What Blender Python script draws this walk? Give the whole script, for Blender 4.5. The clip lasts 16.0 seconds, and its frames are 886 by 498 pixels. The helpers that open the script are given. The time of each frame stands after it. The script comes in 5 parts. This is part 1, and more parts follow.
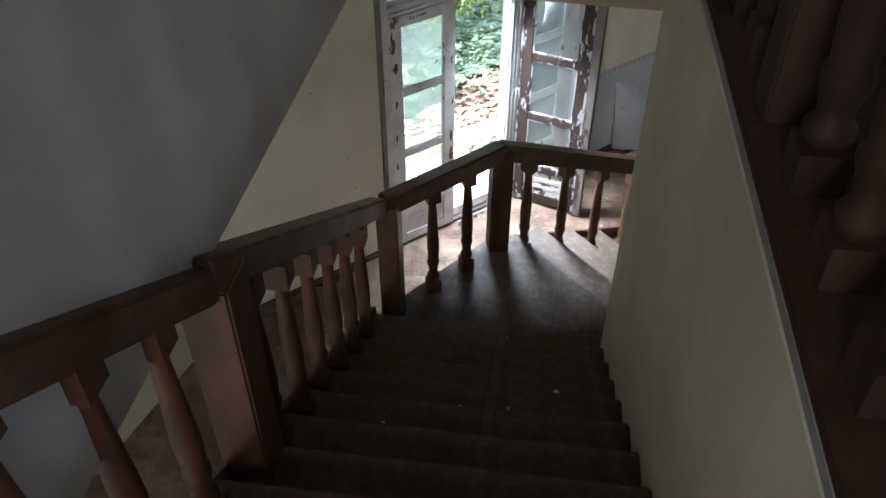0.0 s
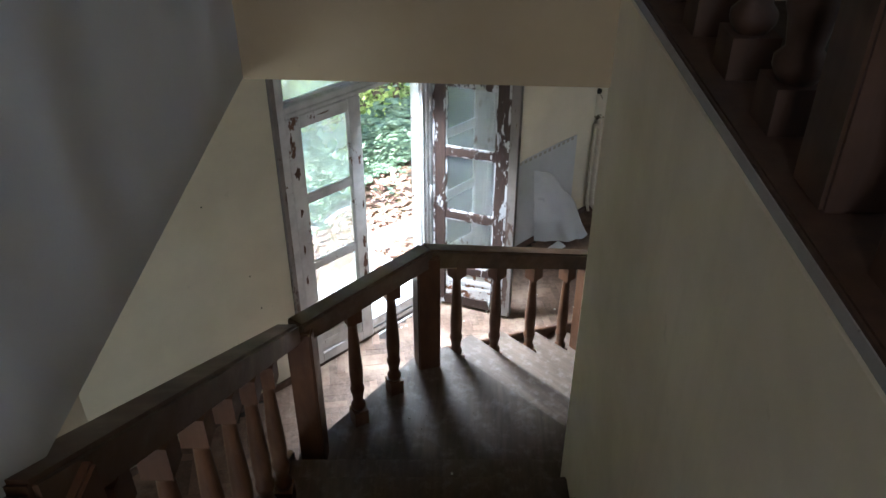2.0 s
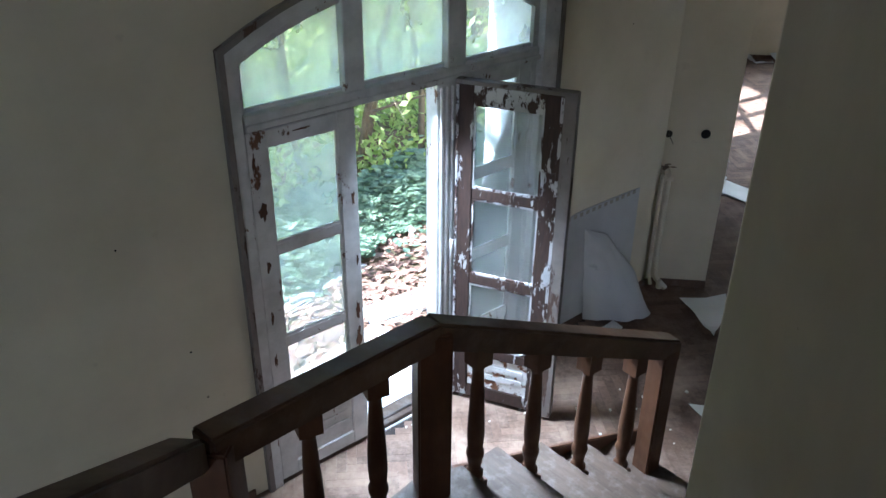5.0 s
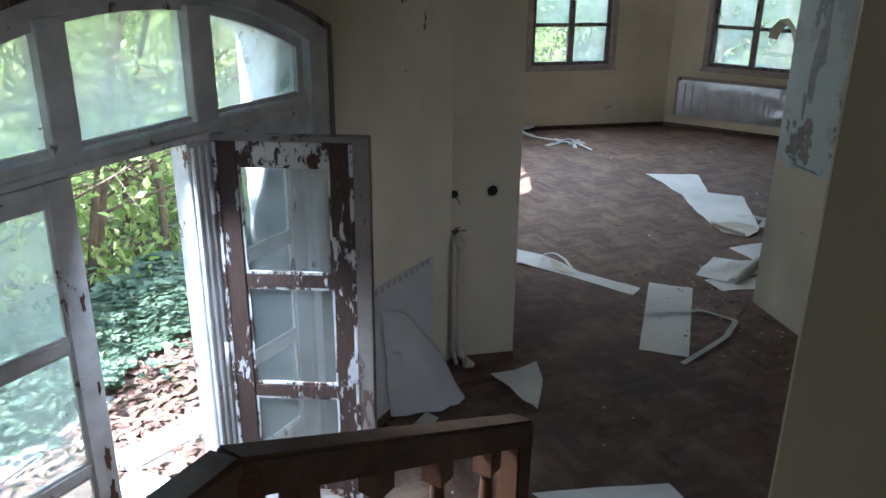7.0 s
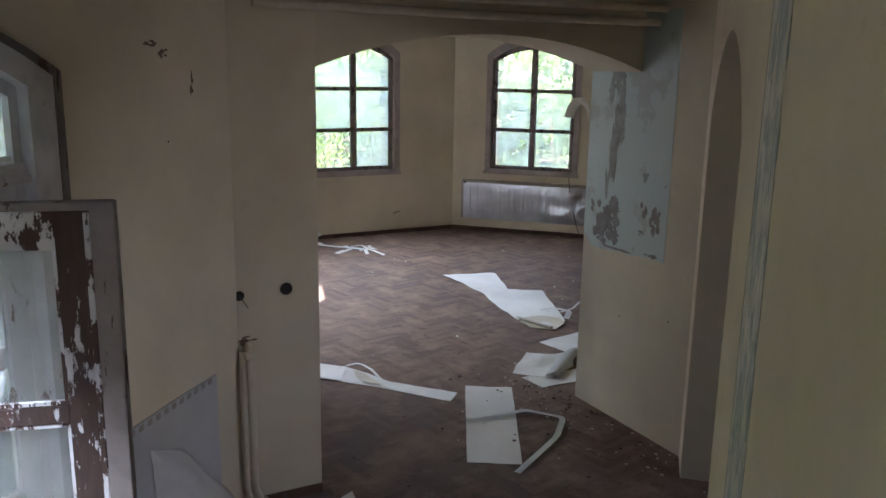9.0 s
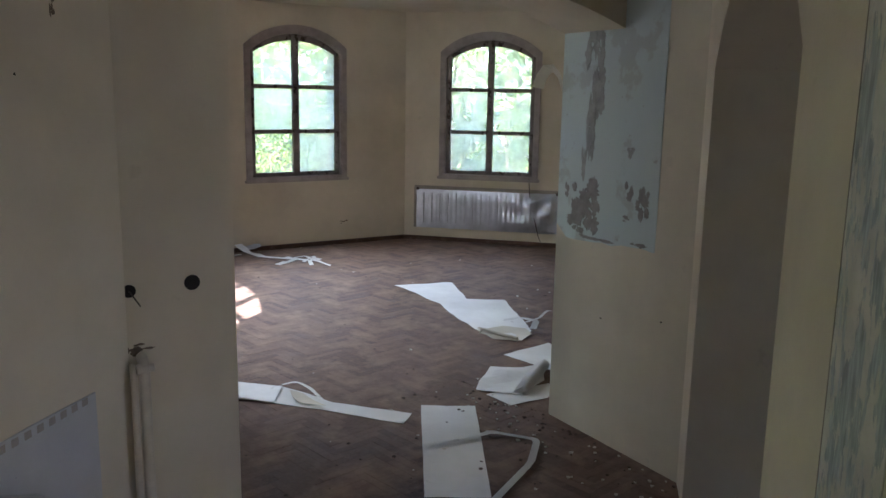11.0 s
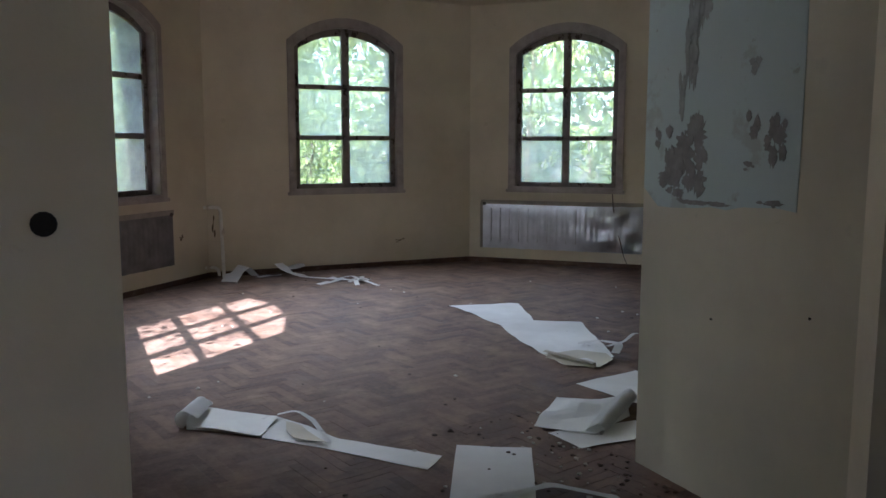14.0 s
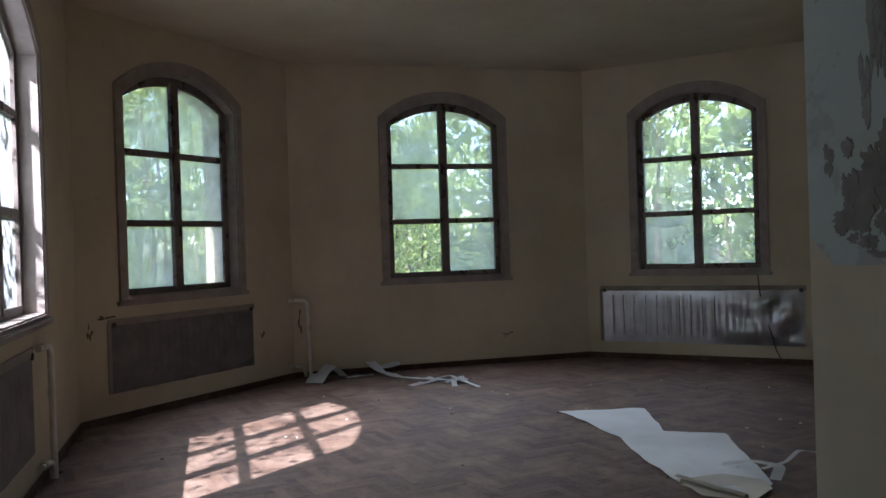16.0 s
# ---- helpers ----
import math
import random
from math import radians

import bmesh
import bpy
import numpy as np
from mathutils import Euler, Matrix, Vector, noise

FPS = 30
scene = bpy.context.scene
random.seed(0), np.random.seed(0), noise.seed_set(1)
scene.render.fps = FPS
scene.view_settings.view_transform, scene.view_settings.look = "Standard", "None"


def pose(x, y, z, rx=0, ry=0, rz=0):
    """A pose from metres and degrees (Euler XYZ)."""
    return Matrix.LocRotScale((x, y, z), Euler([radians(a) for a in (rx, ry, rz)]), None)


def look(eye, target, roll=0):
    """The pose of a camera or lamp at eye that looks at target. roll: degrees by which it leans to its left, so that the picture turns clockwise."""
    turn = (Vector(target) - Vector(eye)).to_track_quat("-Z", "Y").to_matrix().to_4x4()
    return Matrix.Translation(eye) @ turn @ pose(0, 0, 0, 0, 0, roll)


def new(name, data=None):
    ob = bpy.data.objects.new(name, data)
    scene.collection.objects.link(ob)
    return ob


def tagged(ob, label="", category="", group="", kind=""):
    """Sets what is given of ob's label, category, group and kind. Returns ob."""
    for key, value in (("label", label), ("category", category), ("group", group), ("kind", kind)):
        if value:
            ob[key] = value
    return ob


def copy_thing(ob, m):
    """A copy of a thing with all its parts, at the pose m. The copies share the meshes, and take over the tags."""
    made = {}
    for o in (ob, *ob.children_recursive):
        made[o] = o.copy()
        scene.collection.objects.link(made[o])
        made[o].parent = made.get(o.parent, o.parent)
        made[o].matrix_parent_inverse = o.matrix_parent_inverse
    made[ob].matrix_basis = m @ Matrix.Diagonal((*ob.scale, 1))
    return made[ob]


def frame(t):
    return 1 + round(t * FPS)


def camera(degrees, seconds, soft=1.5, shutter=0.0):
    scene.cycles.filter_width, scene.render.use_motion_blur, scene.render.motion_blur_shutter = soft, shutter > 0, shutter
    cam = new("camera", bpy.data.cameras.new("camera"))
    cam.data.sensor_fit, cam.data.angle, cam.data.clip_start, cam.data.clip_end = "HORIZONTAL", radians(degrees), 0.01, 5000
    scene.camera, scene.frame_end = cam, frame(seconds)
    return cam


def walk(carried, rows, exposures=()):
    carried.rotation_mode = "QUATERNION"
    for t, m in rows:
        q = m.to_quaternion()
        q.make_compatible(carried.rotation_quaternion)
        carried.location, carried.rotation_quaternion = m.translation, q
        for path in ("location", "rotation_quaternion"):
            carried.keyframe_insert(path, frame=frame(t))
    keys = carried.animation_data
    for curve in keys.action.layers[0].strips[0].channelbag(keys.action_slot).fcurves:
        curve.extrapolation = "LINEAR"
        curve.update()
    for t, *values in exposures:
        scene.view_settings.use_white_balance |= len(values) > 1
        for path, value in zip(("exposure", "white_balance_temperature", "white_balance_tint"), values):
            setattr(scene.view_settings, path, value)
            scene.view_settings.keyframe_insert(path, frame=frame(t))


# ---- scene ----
cam = camera(57.0, 16.0)
PATH = [
    (0, (-0.007, -0.953, 4.663), (-0.302, 0.532, 3.355), 0.0),
    (0.5, (-0.158, -0.932, 4.70), (-0.316, 0.562, 3.381), 0.4),
    (1, (-0.13, -0.798, 4.622), (-0.314, 0.704, 3.314), -0.8),
    (1.5, (-0.136, -0.588, 4.485), (-0.322, 0.929, 3.194), -1.0),
    (2, (-0.17, -0.386, 4.347), (-0.267, 1.267, 3.226), 0.1),
    (2.5, (-0.159, -0.169, 4.204), (-0.249, 1.51, 3.122), 0.1),
    (3, (-0.094, 0.025, 4.063), (-0.217, 1.697, 2.973), 0.3),
    (5.3, (-0.189, 1.042, 3.346), (-0.381, 2.818, 2.448), 0.7),
    (5.5, (-0.201, 1.123, 3.284), (-0.358, 2.925, 2.431), 1.6),
    (6, (-0.307, 1.331, 3.17), (-0.243, 3.176, 2.4), 1.4),
    (6.2, (-0.344, 1.389, 3.114), (-0.216, 3.233, 2.349), 0.7),
    (6.5, (-0.364, 1.51, 3.033), (-0.187, 3.344, 2.255), 0.7),
    (7, (-0.346, 1.696, 2.95), (0.058, 3.516, 2.226), 0.6),
    (7.5, (-0.386, 1.911, 2.865), (0.32, 3.687, 2.274), 0.6),
    (8, (-0.327, 2.093, 2.749), (0.503, 3.828, 2.199), 0.5),
    (8.5, (-0.236, 2.24, 2.66), (0.613, 3.981, 2.16), 0.8),
    (9, (-0.185, 2.445, 2.552), (0.731, 4.17, 2.12), 1.0),
    (9.5, (-0.097, 2.594, 2.448), (0.878, 4.29, 2.031), 0.9),
    (11.8, (0.488, 3.546, 1.985), (1.51, 5.228, 1.63), 0.9),
    (12, (0.556, 3.621, 1.94), (1.572, 5.306, 1.585), 0.8),
    (12.5, (0.722, 3.798, 1.828), (1.699, 5.508, 1.479), 0.6),
    (13, (0.938, 3.945, 1.726), (1.833, 5.706, 1.409), 0.2),
    (13.5, (1.051, 4.133, 1.632), (1.91, 5.918, 1.356), 0.2),
    (14, (1.183, 4.308, 1.53), (2.024, 6.106, 1.279), 0.1),
    (14.5, (1.356, 4.494, 1.403), (2.114, 6.334, 1.202), -0.1),
    (15, (1.53, 4.837, 1.307), (2.203, 6.72, 1.287), -1.1),
    (15.5, (1.687, 5.077, 1.313), (2.307, 6.978, 1.308), -1.6),
    (16, (1.897, 5.281, 1.352), (2.442, 7.205, 1.343), -1.8),
]
walk(cam, [(t, look(eye, target, roll)) for t, eye, target, roll in PATH], exposures=[(0, 3.8, 5900, 12), (1.8, 3.85, 5900, 12), (3, 3.65, 5800, 12), (5.5, 3.35, 5300, 12), (6.5, 3.3, 5350, 13), (7.5, 3.2, 5550, 16), (9.5, 3.55, 5850, 23), (12, 3.35, 5650, 19), (14, 2.9, 5650, 20), (15, 2.7, 5750, 21), (16, 2.25, 5700, 19)])
SUN_DIR = Vector((0.80, 0.68, -1.0)).normalized()

world = bpy.data.worlds.new("sky")
scene.world = world
world.use_nodes = True
wn = world.node_tree.nodes
sky = wn.new("ShaderNodeTexSky")
sky.sky_type = "NISHITA"
sky.sun_disc = False
sky.sun_elevation = math.asin(-SUN_DIR.z)
sky.sun_rotation = math.atan2(-SUN_DIR.x, -SUN_DIR.y)
wn["Background"].inputs[1].default_value = 0.15
world.node_tree.links.new(sky.outputs[0], wn["Background"].inputs[0])
sun = new("sun", bpy.data.lights.new("sun", "SUN"))
sun.data.energy, sun.data.angle, sun.data.color = 4.3, radians(0.5), (1.0, 0.985, 0.96)
sun.matrix_world = Matrix.Translation((-12, -10, 18)) @ SUN_DIR.to_track_quat("-Z", "Y").to_matrix().to_4x4()


def opening_light(name, x, y, z, heading, w, h, watts, tilt=52, spread=92, color=(0.82, 0.94, 1.0)):
    """An area lamp that stands for sky light coming down through an opening: heading is the way in, degrees from +x."""
    a = new(name, bpy.data.lights.new(name, "AREA"))
    a.data.shape, a.data.size, a.data.size_y, a.data.energy = "RECTANGLE", w, h, watts
    a.data.spread, a.data.color = radians(spread), color
    d = Vector((math.cos(radians(heading)) * math.cos(radians(tilt)), math.sin(radians(heading)) * math.cos(radians(tilt)), -math.sin(radians(tilt))))
    a.matrix_world = look((x, y, z), Vector((x, y, z)) + d)
    return a


opening_light("door_sky", -0.82, 4.89, 2.05, -42.5, 0.5, 0.25, 6.5, 68, 84)
# fill lamp at an added back window, lights the door wall's left part
opening_light("hall_back_fill", -2.6, -3.85, 2.0, 75, 1.1, 1.2, 3.6, 16, 130)
opening_light("window_sky", 1.88, 12.77, 2.2, -45, 1.1, 0.5, 3.1)
opening_light("window_sky", 4.41, 13.80, 2.2, -90, 1.1, 0.5, 1.6)
opening_light("window_sky", 6.86, 12.96, 2.2, -135, 1.1, 0.5, 0.6)
opening_light("window_sky", 1.10, 9.93, 2.2, 0, 1.5, 0.5, 1.35)
# fill lamp at an invented side-room window, for the wall beside the open leaf
opening_light("side_room_fill", 8.85, 0.3, 2.0, 143, 1.1, 1.2, 1.9, 6, 110, (1.0, 0.95, 0.88))
# lamp at an unseen upper window, added to brighten the grey stair wall
opening_light("upper_side_fill", 6.9, 0.25, 5.3, 180, 1.1, 1.2, 0.9, 10, 120, (1.0, 0.97, 0.95))
# fill lamp at an unseen stair-head window, added for treads and walls
opening_light("stair_head_fill", -0.35, -3.9, 5.3, 90, 1.1, 1.2, 3.4, 20, 150, (1.0, 0.96, 0.92))

# ---- materials ----
def material(name):
    m = bpy.data.materials.new(name)
    m.use_nodes = True
    t = m.node_tree
    return m, t.nodes, t.links, t.nodes["Principled BSDF"]


def coords(n, l, scale=(1, 1, 1)):
    c, mp = n.new("ShaderNodeTexCoord"), n.new("ShaderNodeMapping")
    mp.inputs["Scale"].default_value = scale
    l.new(c.outputs["Object"], mp.inputs["Vector"])
    return mp.outputs[0]


def noise_tex(n, l, vec, scale, detail=6, rough=0.6):
    t = n.new("ShaderNodeTexNoise")
    t.inputs["Scale"].default_value, t.inputs["Detail"].default_value, t.inputs["Roughness"].default_value = scale, detail, rough
    l.new(vec, t.inputs["Vector"])
    return t.outputs["Fac"]


def ramp(n, l, fac, stops):
    r = n.new("ShaderNodeValToRGB")
    e = r.color_ramp.elements
    while len(e) < len(stops):
        e.new(0.5)
    for el, (p, c) in zip(e, stops):
        el.position = p
        el.color = (*c, 1) if len(c) == 3 else c
    l.new(fac, r.inputs[0])
    return r.outputs[0]


def grey(v):
    return (v, v, v)


def mix(n, l, fac, a, b, mode="MIX"):
    m = n.new("ShaderNodeMix")
    m.data_type, m.blend_type = "RGBA", mode
    for sock, v in ((m.inputs[0], fac), (m.inputs[6], a), (m.inputs[7], b)):
        if isinstance(v, (int, float)):
            sock.default_value = v
        elif isinstance(v, tuple):
            sock.default_value = (*v, 1)
        else:
            l.new(v, sock)
    return m.outputs[2]


def bump(n, l, p, height, strength=0.3, dist=0.005):
    b = n.new("ShaderNodeBump")
    b.inputs["Strength"].default_value, b.inputs["Distance"].default_value = strength, dist
    l.new(height, b.inputs["Height"])
    l.new(b.outputs[0], p.inputs["Normal"])


def plaster(name, col, dark, rough=0.85, stain=0.5, streak=0.0):
    m, n, l, p = material(name)
    v = coords(n, l)
    big = noise_tex(n, l, v, 0.9, 5)
    fine = noise_tex(n, l, v, 60, 4)
    c = ramp(n, l, big, [(0.35, dark), (0.62, col)])
    if streak:
        s = noise_tex(n, l, coords(n, l, (9, 9, 0.7)), 1.0, 4)
        c = mix(n, l, ramp(n, l, s, [(0.5, grey(0)), (0.75, grey(streak))]), c, dark)
    spots = ramp(n, l, noise_tex(n, l, v, 7, 3), [(0.68, grey(0)), (0.74, grey(stain))])
    c = mix(n, l, spots, c, tuple(x * 0.75 for x in dark))
    dust = ramp(n, l, noise_tex(n, l, v, 38, 2), [(0.76, grey(0)), (0.79, grey(0.5))])
    c = mix(n, l, dust, c, tuple(x * 0.45 for x in dark))
    l.new(c, p.inputs["Base Color"])
    p.inputs["Roughness"].default_value = rough
    bump(n, l, p, fine, 0.25, 0.004)
    return m


def wood(name, a, b, rough=0.45, grain=(1.5, 1.5, 22), coat=0.0, dust=0.25):
    m, n, l, p = material(name)
    v = coords(n, l, grain)
    g = noise_tex(n, l, v, 2.2, 8, 0.65)
    big = noise_tex(n, l, coords(n, l), 2.0, 4)
    oi = n.new("ShaderNodeObjectInfo")
    c = ramp(n, l, g, [(0.3, a), (0.7, b)])
    c = mix(n, l, ramp(n, l, big, [(0.4, grey(0.0)), (0.75, grey(0.55))]), c, tuple(x * 0.45 for x in a))
    c = mix(n, l, oi.outputs["Random"], c, mix(n, l, 1.0, c, (0.75, 0.72, 0.70), "MULTIPLY"))
    d = ramp(n, l, noise_tex(n, l, coords(n, l), 14, 6), [(0.5, grey(0)), (0.8, grey(dust))])
    c = mix(n, l, d, c, (0.34, 0.31, 0.28))
    l.new(c, p.inputs["Base Color"])
    l.new(ramp(n, l, big, [(0.3, grey(rough - 0.1)), (0.7, grey(rough + 0.2))]), p.inputs["Roughness"])
    p.inputs["Coat Weight"].default_value = coat
    p.inputs["Specular IOR Level"].default_value = 0.3
    bump(n, l, p, g, 0.25, 0.002)
    return m


def chipped(name, paint, under, amount=0.5, axis=(1, 1, 0.35), scale=9):
    m, n, l, p = material(name)
    v = coords(n, l, axis)
    f = noise_tex(n, l, v, scale, 8, 0.72)
    mask = ramp(n, l, f, [(amount - 0.012, grey(0)), (amount + 0.012, grey(1))])
    grime = ramp(n, l, noise_tex(n, l, coords(n, l), 6, 6), [(0.35, tuple(x * 0.72 for x in paint)), (0.6, paint)])
    wd = ramp(n, l, noise_tex(n, l, coords(n, l, (6, 6, 1)), 9, 6), [(0.35, tuple(x * 0.5 for x in under)), (0.7, under)])
    l.new(mix(n, l, mask, wd, grime), p.inputs["Base Color"])
    l.new(ramp(n, l, mask, [(0, grey(0.8)), (1, grey(0.5))]), p.inputs["Roughness"])
    bump(n, l, p, mask, 0.6, 0.002)
    return m


def plain(name, col, rough=0.6, metal=0.0, var=0.25, scale=8):
    m, n, l, p = material(name)
    f = noise_tex(n, l, coords(n, l), scale, 6)
    l.new(ramp(n, l, f, [(0.3, tuple(x * (1 - var) for x in col)), (0.7, col)]), p.inputs["Base Color"])
    p.inputs["Roughness"].default_value, p.inputs["Metallic"].default_value = rough, metal
    bump(n, l, p, noise_tex(n, l, coords(n, l), scale * 8, 3), 0.15, 0.002)
    return m


def glass(name, dirt=0.3, tint=(0.97, 0.985, 0.98)):
    m, n, l, p = material(name)
    out = n["Material Output"]
    g = n.new("ShaderNodeBsdfGlass")
    g.inputs["IOR"].default_value, g.inputs["Roughness"].default_value = 1.02, 0.0
    g.inputs["Color"].default_value = (*tint, 1)
    gl = n.new("ShaderNodeBsdfGlossy")
    gl.inputs["Roughness"].default_value = 0.03
    dif = n.new("ShaderNodeBsdfDiffuse")
    dif.inputs["Color"].default_value = (0.82, 0.86, 0.85, 1)
    tr = n.new("ShaderNodeBsdfTranslucent")
    tr.inputs["Color"].default_value = (0.92, 0.97, 0.95, 1)
    half = n.new("ShaderNodeMixShader")
    half.inputs[0].default_value = 0.97
    l.new(dif.outputs[0], half.inputs[1])
    l.new(tr.outputs[0], half.inputs[2])
    f = noise_tex(n, l, coords(n, l), 3.0, 7)
    w = ramp(n, l, f, [(0.3, grey(dirt * 0.45)), (0.75, grey(dirt))])
    m1 = n.new("ShaderNodeMixShader")
    l.new(w, m1.inputs[0])
    l.new(g.outputs[0], m1.inputs[1])
    l.new(half.outputs[0], m1.inputs[2])
    fr = n.new("ShaderNodeFresnel")
    fr.inputs["IOR"].default_value = 1.35
    m2 = n.new("ShaderNodeMixShader")
    l.new(fr.outputs[0], m2.inputs[0])
    l.new(m1.outputs[0], m2.inputs[1])
    l.new(gl.outputs[0], m2.inputs[2])
    l.new(m2.outputs[0], out.inputs["Surface"])
    return m


CREAM = plaster("cream_plaster", (0.64, 0.565, 0.425), (0.52, 0.455, 0.335), stain=0.3)
CREAM_STREAKED = plaster("streaked_cream_plaster", (0.61, 0.535, 0.40), (0.46, 0.395, 0.285), stain=0.3, streak=0.4)
PILLAR = plaster("stained_pillar_plaster", (0.63, 0.575, 0.44), (0.50, 0.455, 0.35), stain=0.25, streak=0.12)
GREY_WALL = plaster("grey_plaster", (0.50, 0.485, 0.475), (0.44, 0.425, 0.41), stain=0.1)
BEAM_PAINT = plaster("brown_beam_paint", (0.33, 0.25, 0.155), (0.27, 0.20, 0.12), stain=0.2)
CEIL = plaster("ceiling_plaster", (0.62, 0.56, 0.43), (0.52, 0.46, 0.34), stain=0.2)
STAIR_WOOD = wood("stair_tread_wood", (0.065, 0.042, 0.030), (0.125, 0.085, 0.062), 0.55, (14, 1.2, 1.2), dust=0.28)
RAIL_WOOD = wood("brown_varnished_wood", (0.075, 0.031, 0.015), (0.135, 0.058, 0.028), 0.5, (7, 7, 1.2), coat=0.04, dust=0.05)
RAIL_TOP = wood("worn_rail_wood", (0.075, 0.038, 0.021), (0.14, 0.075, 0.042), 0.46, (3, 3, 3), coat=0.06, dust=0.12)
DARK_WOOD = wood("dark_wood", (0.018, 0.011, 0.008), (0.042, 0.026, 0.018), 0.6, (8, 8, 1.5), dust=0.06)
# brown like the stair rail, darkened for the shade the guard stands in
GUARD_SHADED = wood("shaded_brown_guard_wood", (0.028, 0.012, 0.006), (0.058, 0.025, 0.012), 0.7, (7, 7, 1.2), dust=0.0)
TRIM_DUST = plaster("dusty_plaster_lip", (0.30, 0.29, 0.28), (0.16, 0.15, 0.14), stain=0.5)
WHITE_PAINT = chipped("grimy_white_paint", (0.57, 0.555, 0.54), (0.18, 0.085, 0.045), 0.38, (1, 1, 0.5), 7)
WORN_EDGE = chipped("worn_grey_brown_paint", (0.18, 0.155, 0.14), (0.09, 0.05, 0.035), 0.45, (1, 1, 0.3), 9)
CHIPPED = chipped("peeling_white_paint", (0.43, 0.42, 0.425), (0.042, 0.018, 0.011), 0.59, (1, 1, 0.32), 17)
FLAKED = chipped("flaking_white_bead_paint", (0.46, 0.45, 0.45), (0.05, 0.022, 0.013), 0.49, (1, 1, 0.5), 15)
HALF_CHIPPED = chipped("half_peeled_paint", (0.66, 0.64, 0.62), (0.20, 0.085, 0.04), 0.47, (1, 1, 1.0), 9)
TRIM_PAINT = chipped("mauve_grey_trim_paint", (0.38, 0.325, 0.295), (0.15, 0.10, 0.07), 0.33, (1, 1, 0.6), 7)
SASH_PAINT = chipped("weathered_sash_paint", (0.21, 0.175, 0.155), (0.07, 0.045, 0.03), 0.42, (1, 1, 0.5), 11)
BASEBOARD = wood("baseboard_wood", (0.09, 0.05, 0.033), (0.15, 0.09, 0.06), 0.6, (2, 2, 2))
GLASS = glass("dusty_pane", 0.6)
GLASS_CLEAR = glass("cleaner_pane", 0.16)
GLASS_HAZY = glass("hazy_pane", 0.34)
GLASS_DIRTY = glass("misty_pane", 0.45)
IRON = plain("old_iron", (0.10, 0.08, 0.07), 0.6, 0.4)
RADIATOR_PAINT = plain("pale_radiator_paint", (0.80, 0.77, 0.70), 0.4)
PIPE = plain("cream_pipe_paint", (0.62, 0.55, 0.43), 0.45)
DARK_HOLE = plain("dark_socket", (0.02, 0.018, 0.016), 0.9)

# ---- mesh helpers ----
def part(name, bm, mat, parent=None, label="", m=None):
    me = bpy.data.meshes.new(name)
    bmesh.ops.recalc_face_normals(bm, faces=bm.faces[:])
    bm.to_mesh(me)
    bm.free()
    me.materials.append(mat)
    ob = new(name, me)
    if parent:
        ob.parent = parent
    if m is not None:
        ob.matrix_basis = m
    if label:
        ob["label"] = label
    return ob


def empty(name, m=Matrix(), label="", category="", group="", kind=""):
    ob = new(name)
    ob.empty_display_size = 0.1
    ob.matrix_basis = m
    return tagged(ob, label, category, group, kind)


def box(bm, x0, x1, y0, y1, z0, z1, m=None):
    vs = [bm.verts.new((m @ Vector(p)) if m else p) for p in ((x0, y0, z0), (x1, y0, z0), (x1, y1, z0), (x0, y1, z0), (x0, y0, z1), (x1, y0, z1), (x1, y1, z1), (x0, y1, z1))]
    for f in ((0, 3, 2, 1), (4, 5, 6, 7), (0, 1, 5, 4), (1, 2, 6, 5), (2, 3, 7, 6), (3, 0, 4, 7)):
        bm.faces.new([vs[i] for i in f])
    return vs


def bevel(bm, w, seg=2):
    bmesh.ops.bevel(bm, geom=bm.edges[:], offset=w, segments=seg, affect="EDGES", clamp_overlap=True)
    return bm


def beam_between(p, q, w, h, b=0.006):
    """A bar from p to q whose top face is level across, w wide and h high; p and q lie on its top's middle."""
    p, q = Vector(p), Vector(q)
    side = Vector((0, 0, 1)).cross(q - p).normalized() * (w / 2)
    down = Vector((0, 0, -h))
    bm = bmesh.new()
    a = [bm.verts.new(v) for v in (p - side, p + side, p + side + down, p - side + down)]
    c = [bm.verts.new(v) for v in (q - side, q + side, q + side + down, q - side + down)]
    bm.faces.new(a[::-1]), bm.faces.new(c)
    for i in range(4):
        bm.faces.new((a[i], a[(i + 1) % 4], c[(i + 1) % 4], c[i]))
    return bevel(bm, b, 2)


def lathe(bm, profile, seg=12, m=Matrix()):
    rings = []
    for r, z in profile:
        rings.append([bm.verts.new(m @ Vector((r * math.cos(a), r * math.sin(a), z))) for a in [2 * math.pi * i / seg for i in range(seg)]])
    for a, b in zip(rings, rings[1:]):
        for i in range(seg):
            f = bm.faces.new((a[i], a[(i + 1) % seg], b[(i + 1) % seg], b[i]))
            f.smooth = True
    bm.faces.new(rings[0][::-1]), bm.faces.new(rings[-1])


def arch_loop(u0, u1, z0, zs, za, n=14):
    """A loop (u, z): sill z0, springing zs, crown za."""
    uc, hw, rise = (u0 + u1) / 2, (u1 - u0) / 2, za - zs
    pts = [(u0, z0), (u1, z0)]
    if rise < 1e-4:
        return pts + [(u1, zs), (u0, zs)]
    r = (hw * hw + rise * rise) / (2 * rise)
    a = math.asin(min(1.0, hw / r))
    for i in range(n + 1):
        t = a - 2 * a * i / n
        pts.append((uc + r * math.sin(t), za - r + r * math.cos(t)))
    return pts


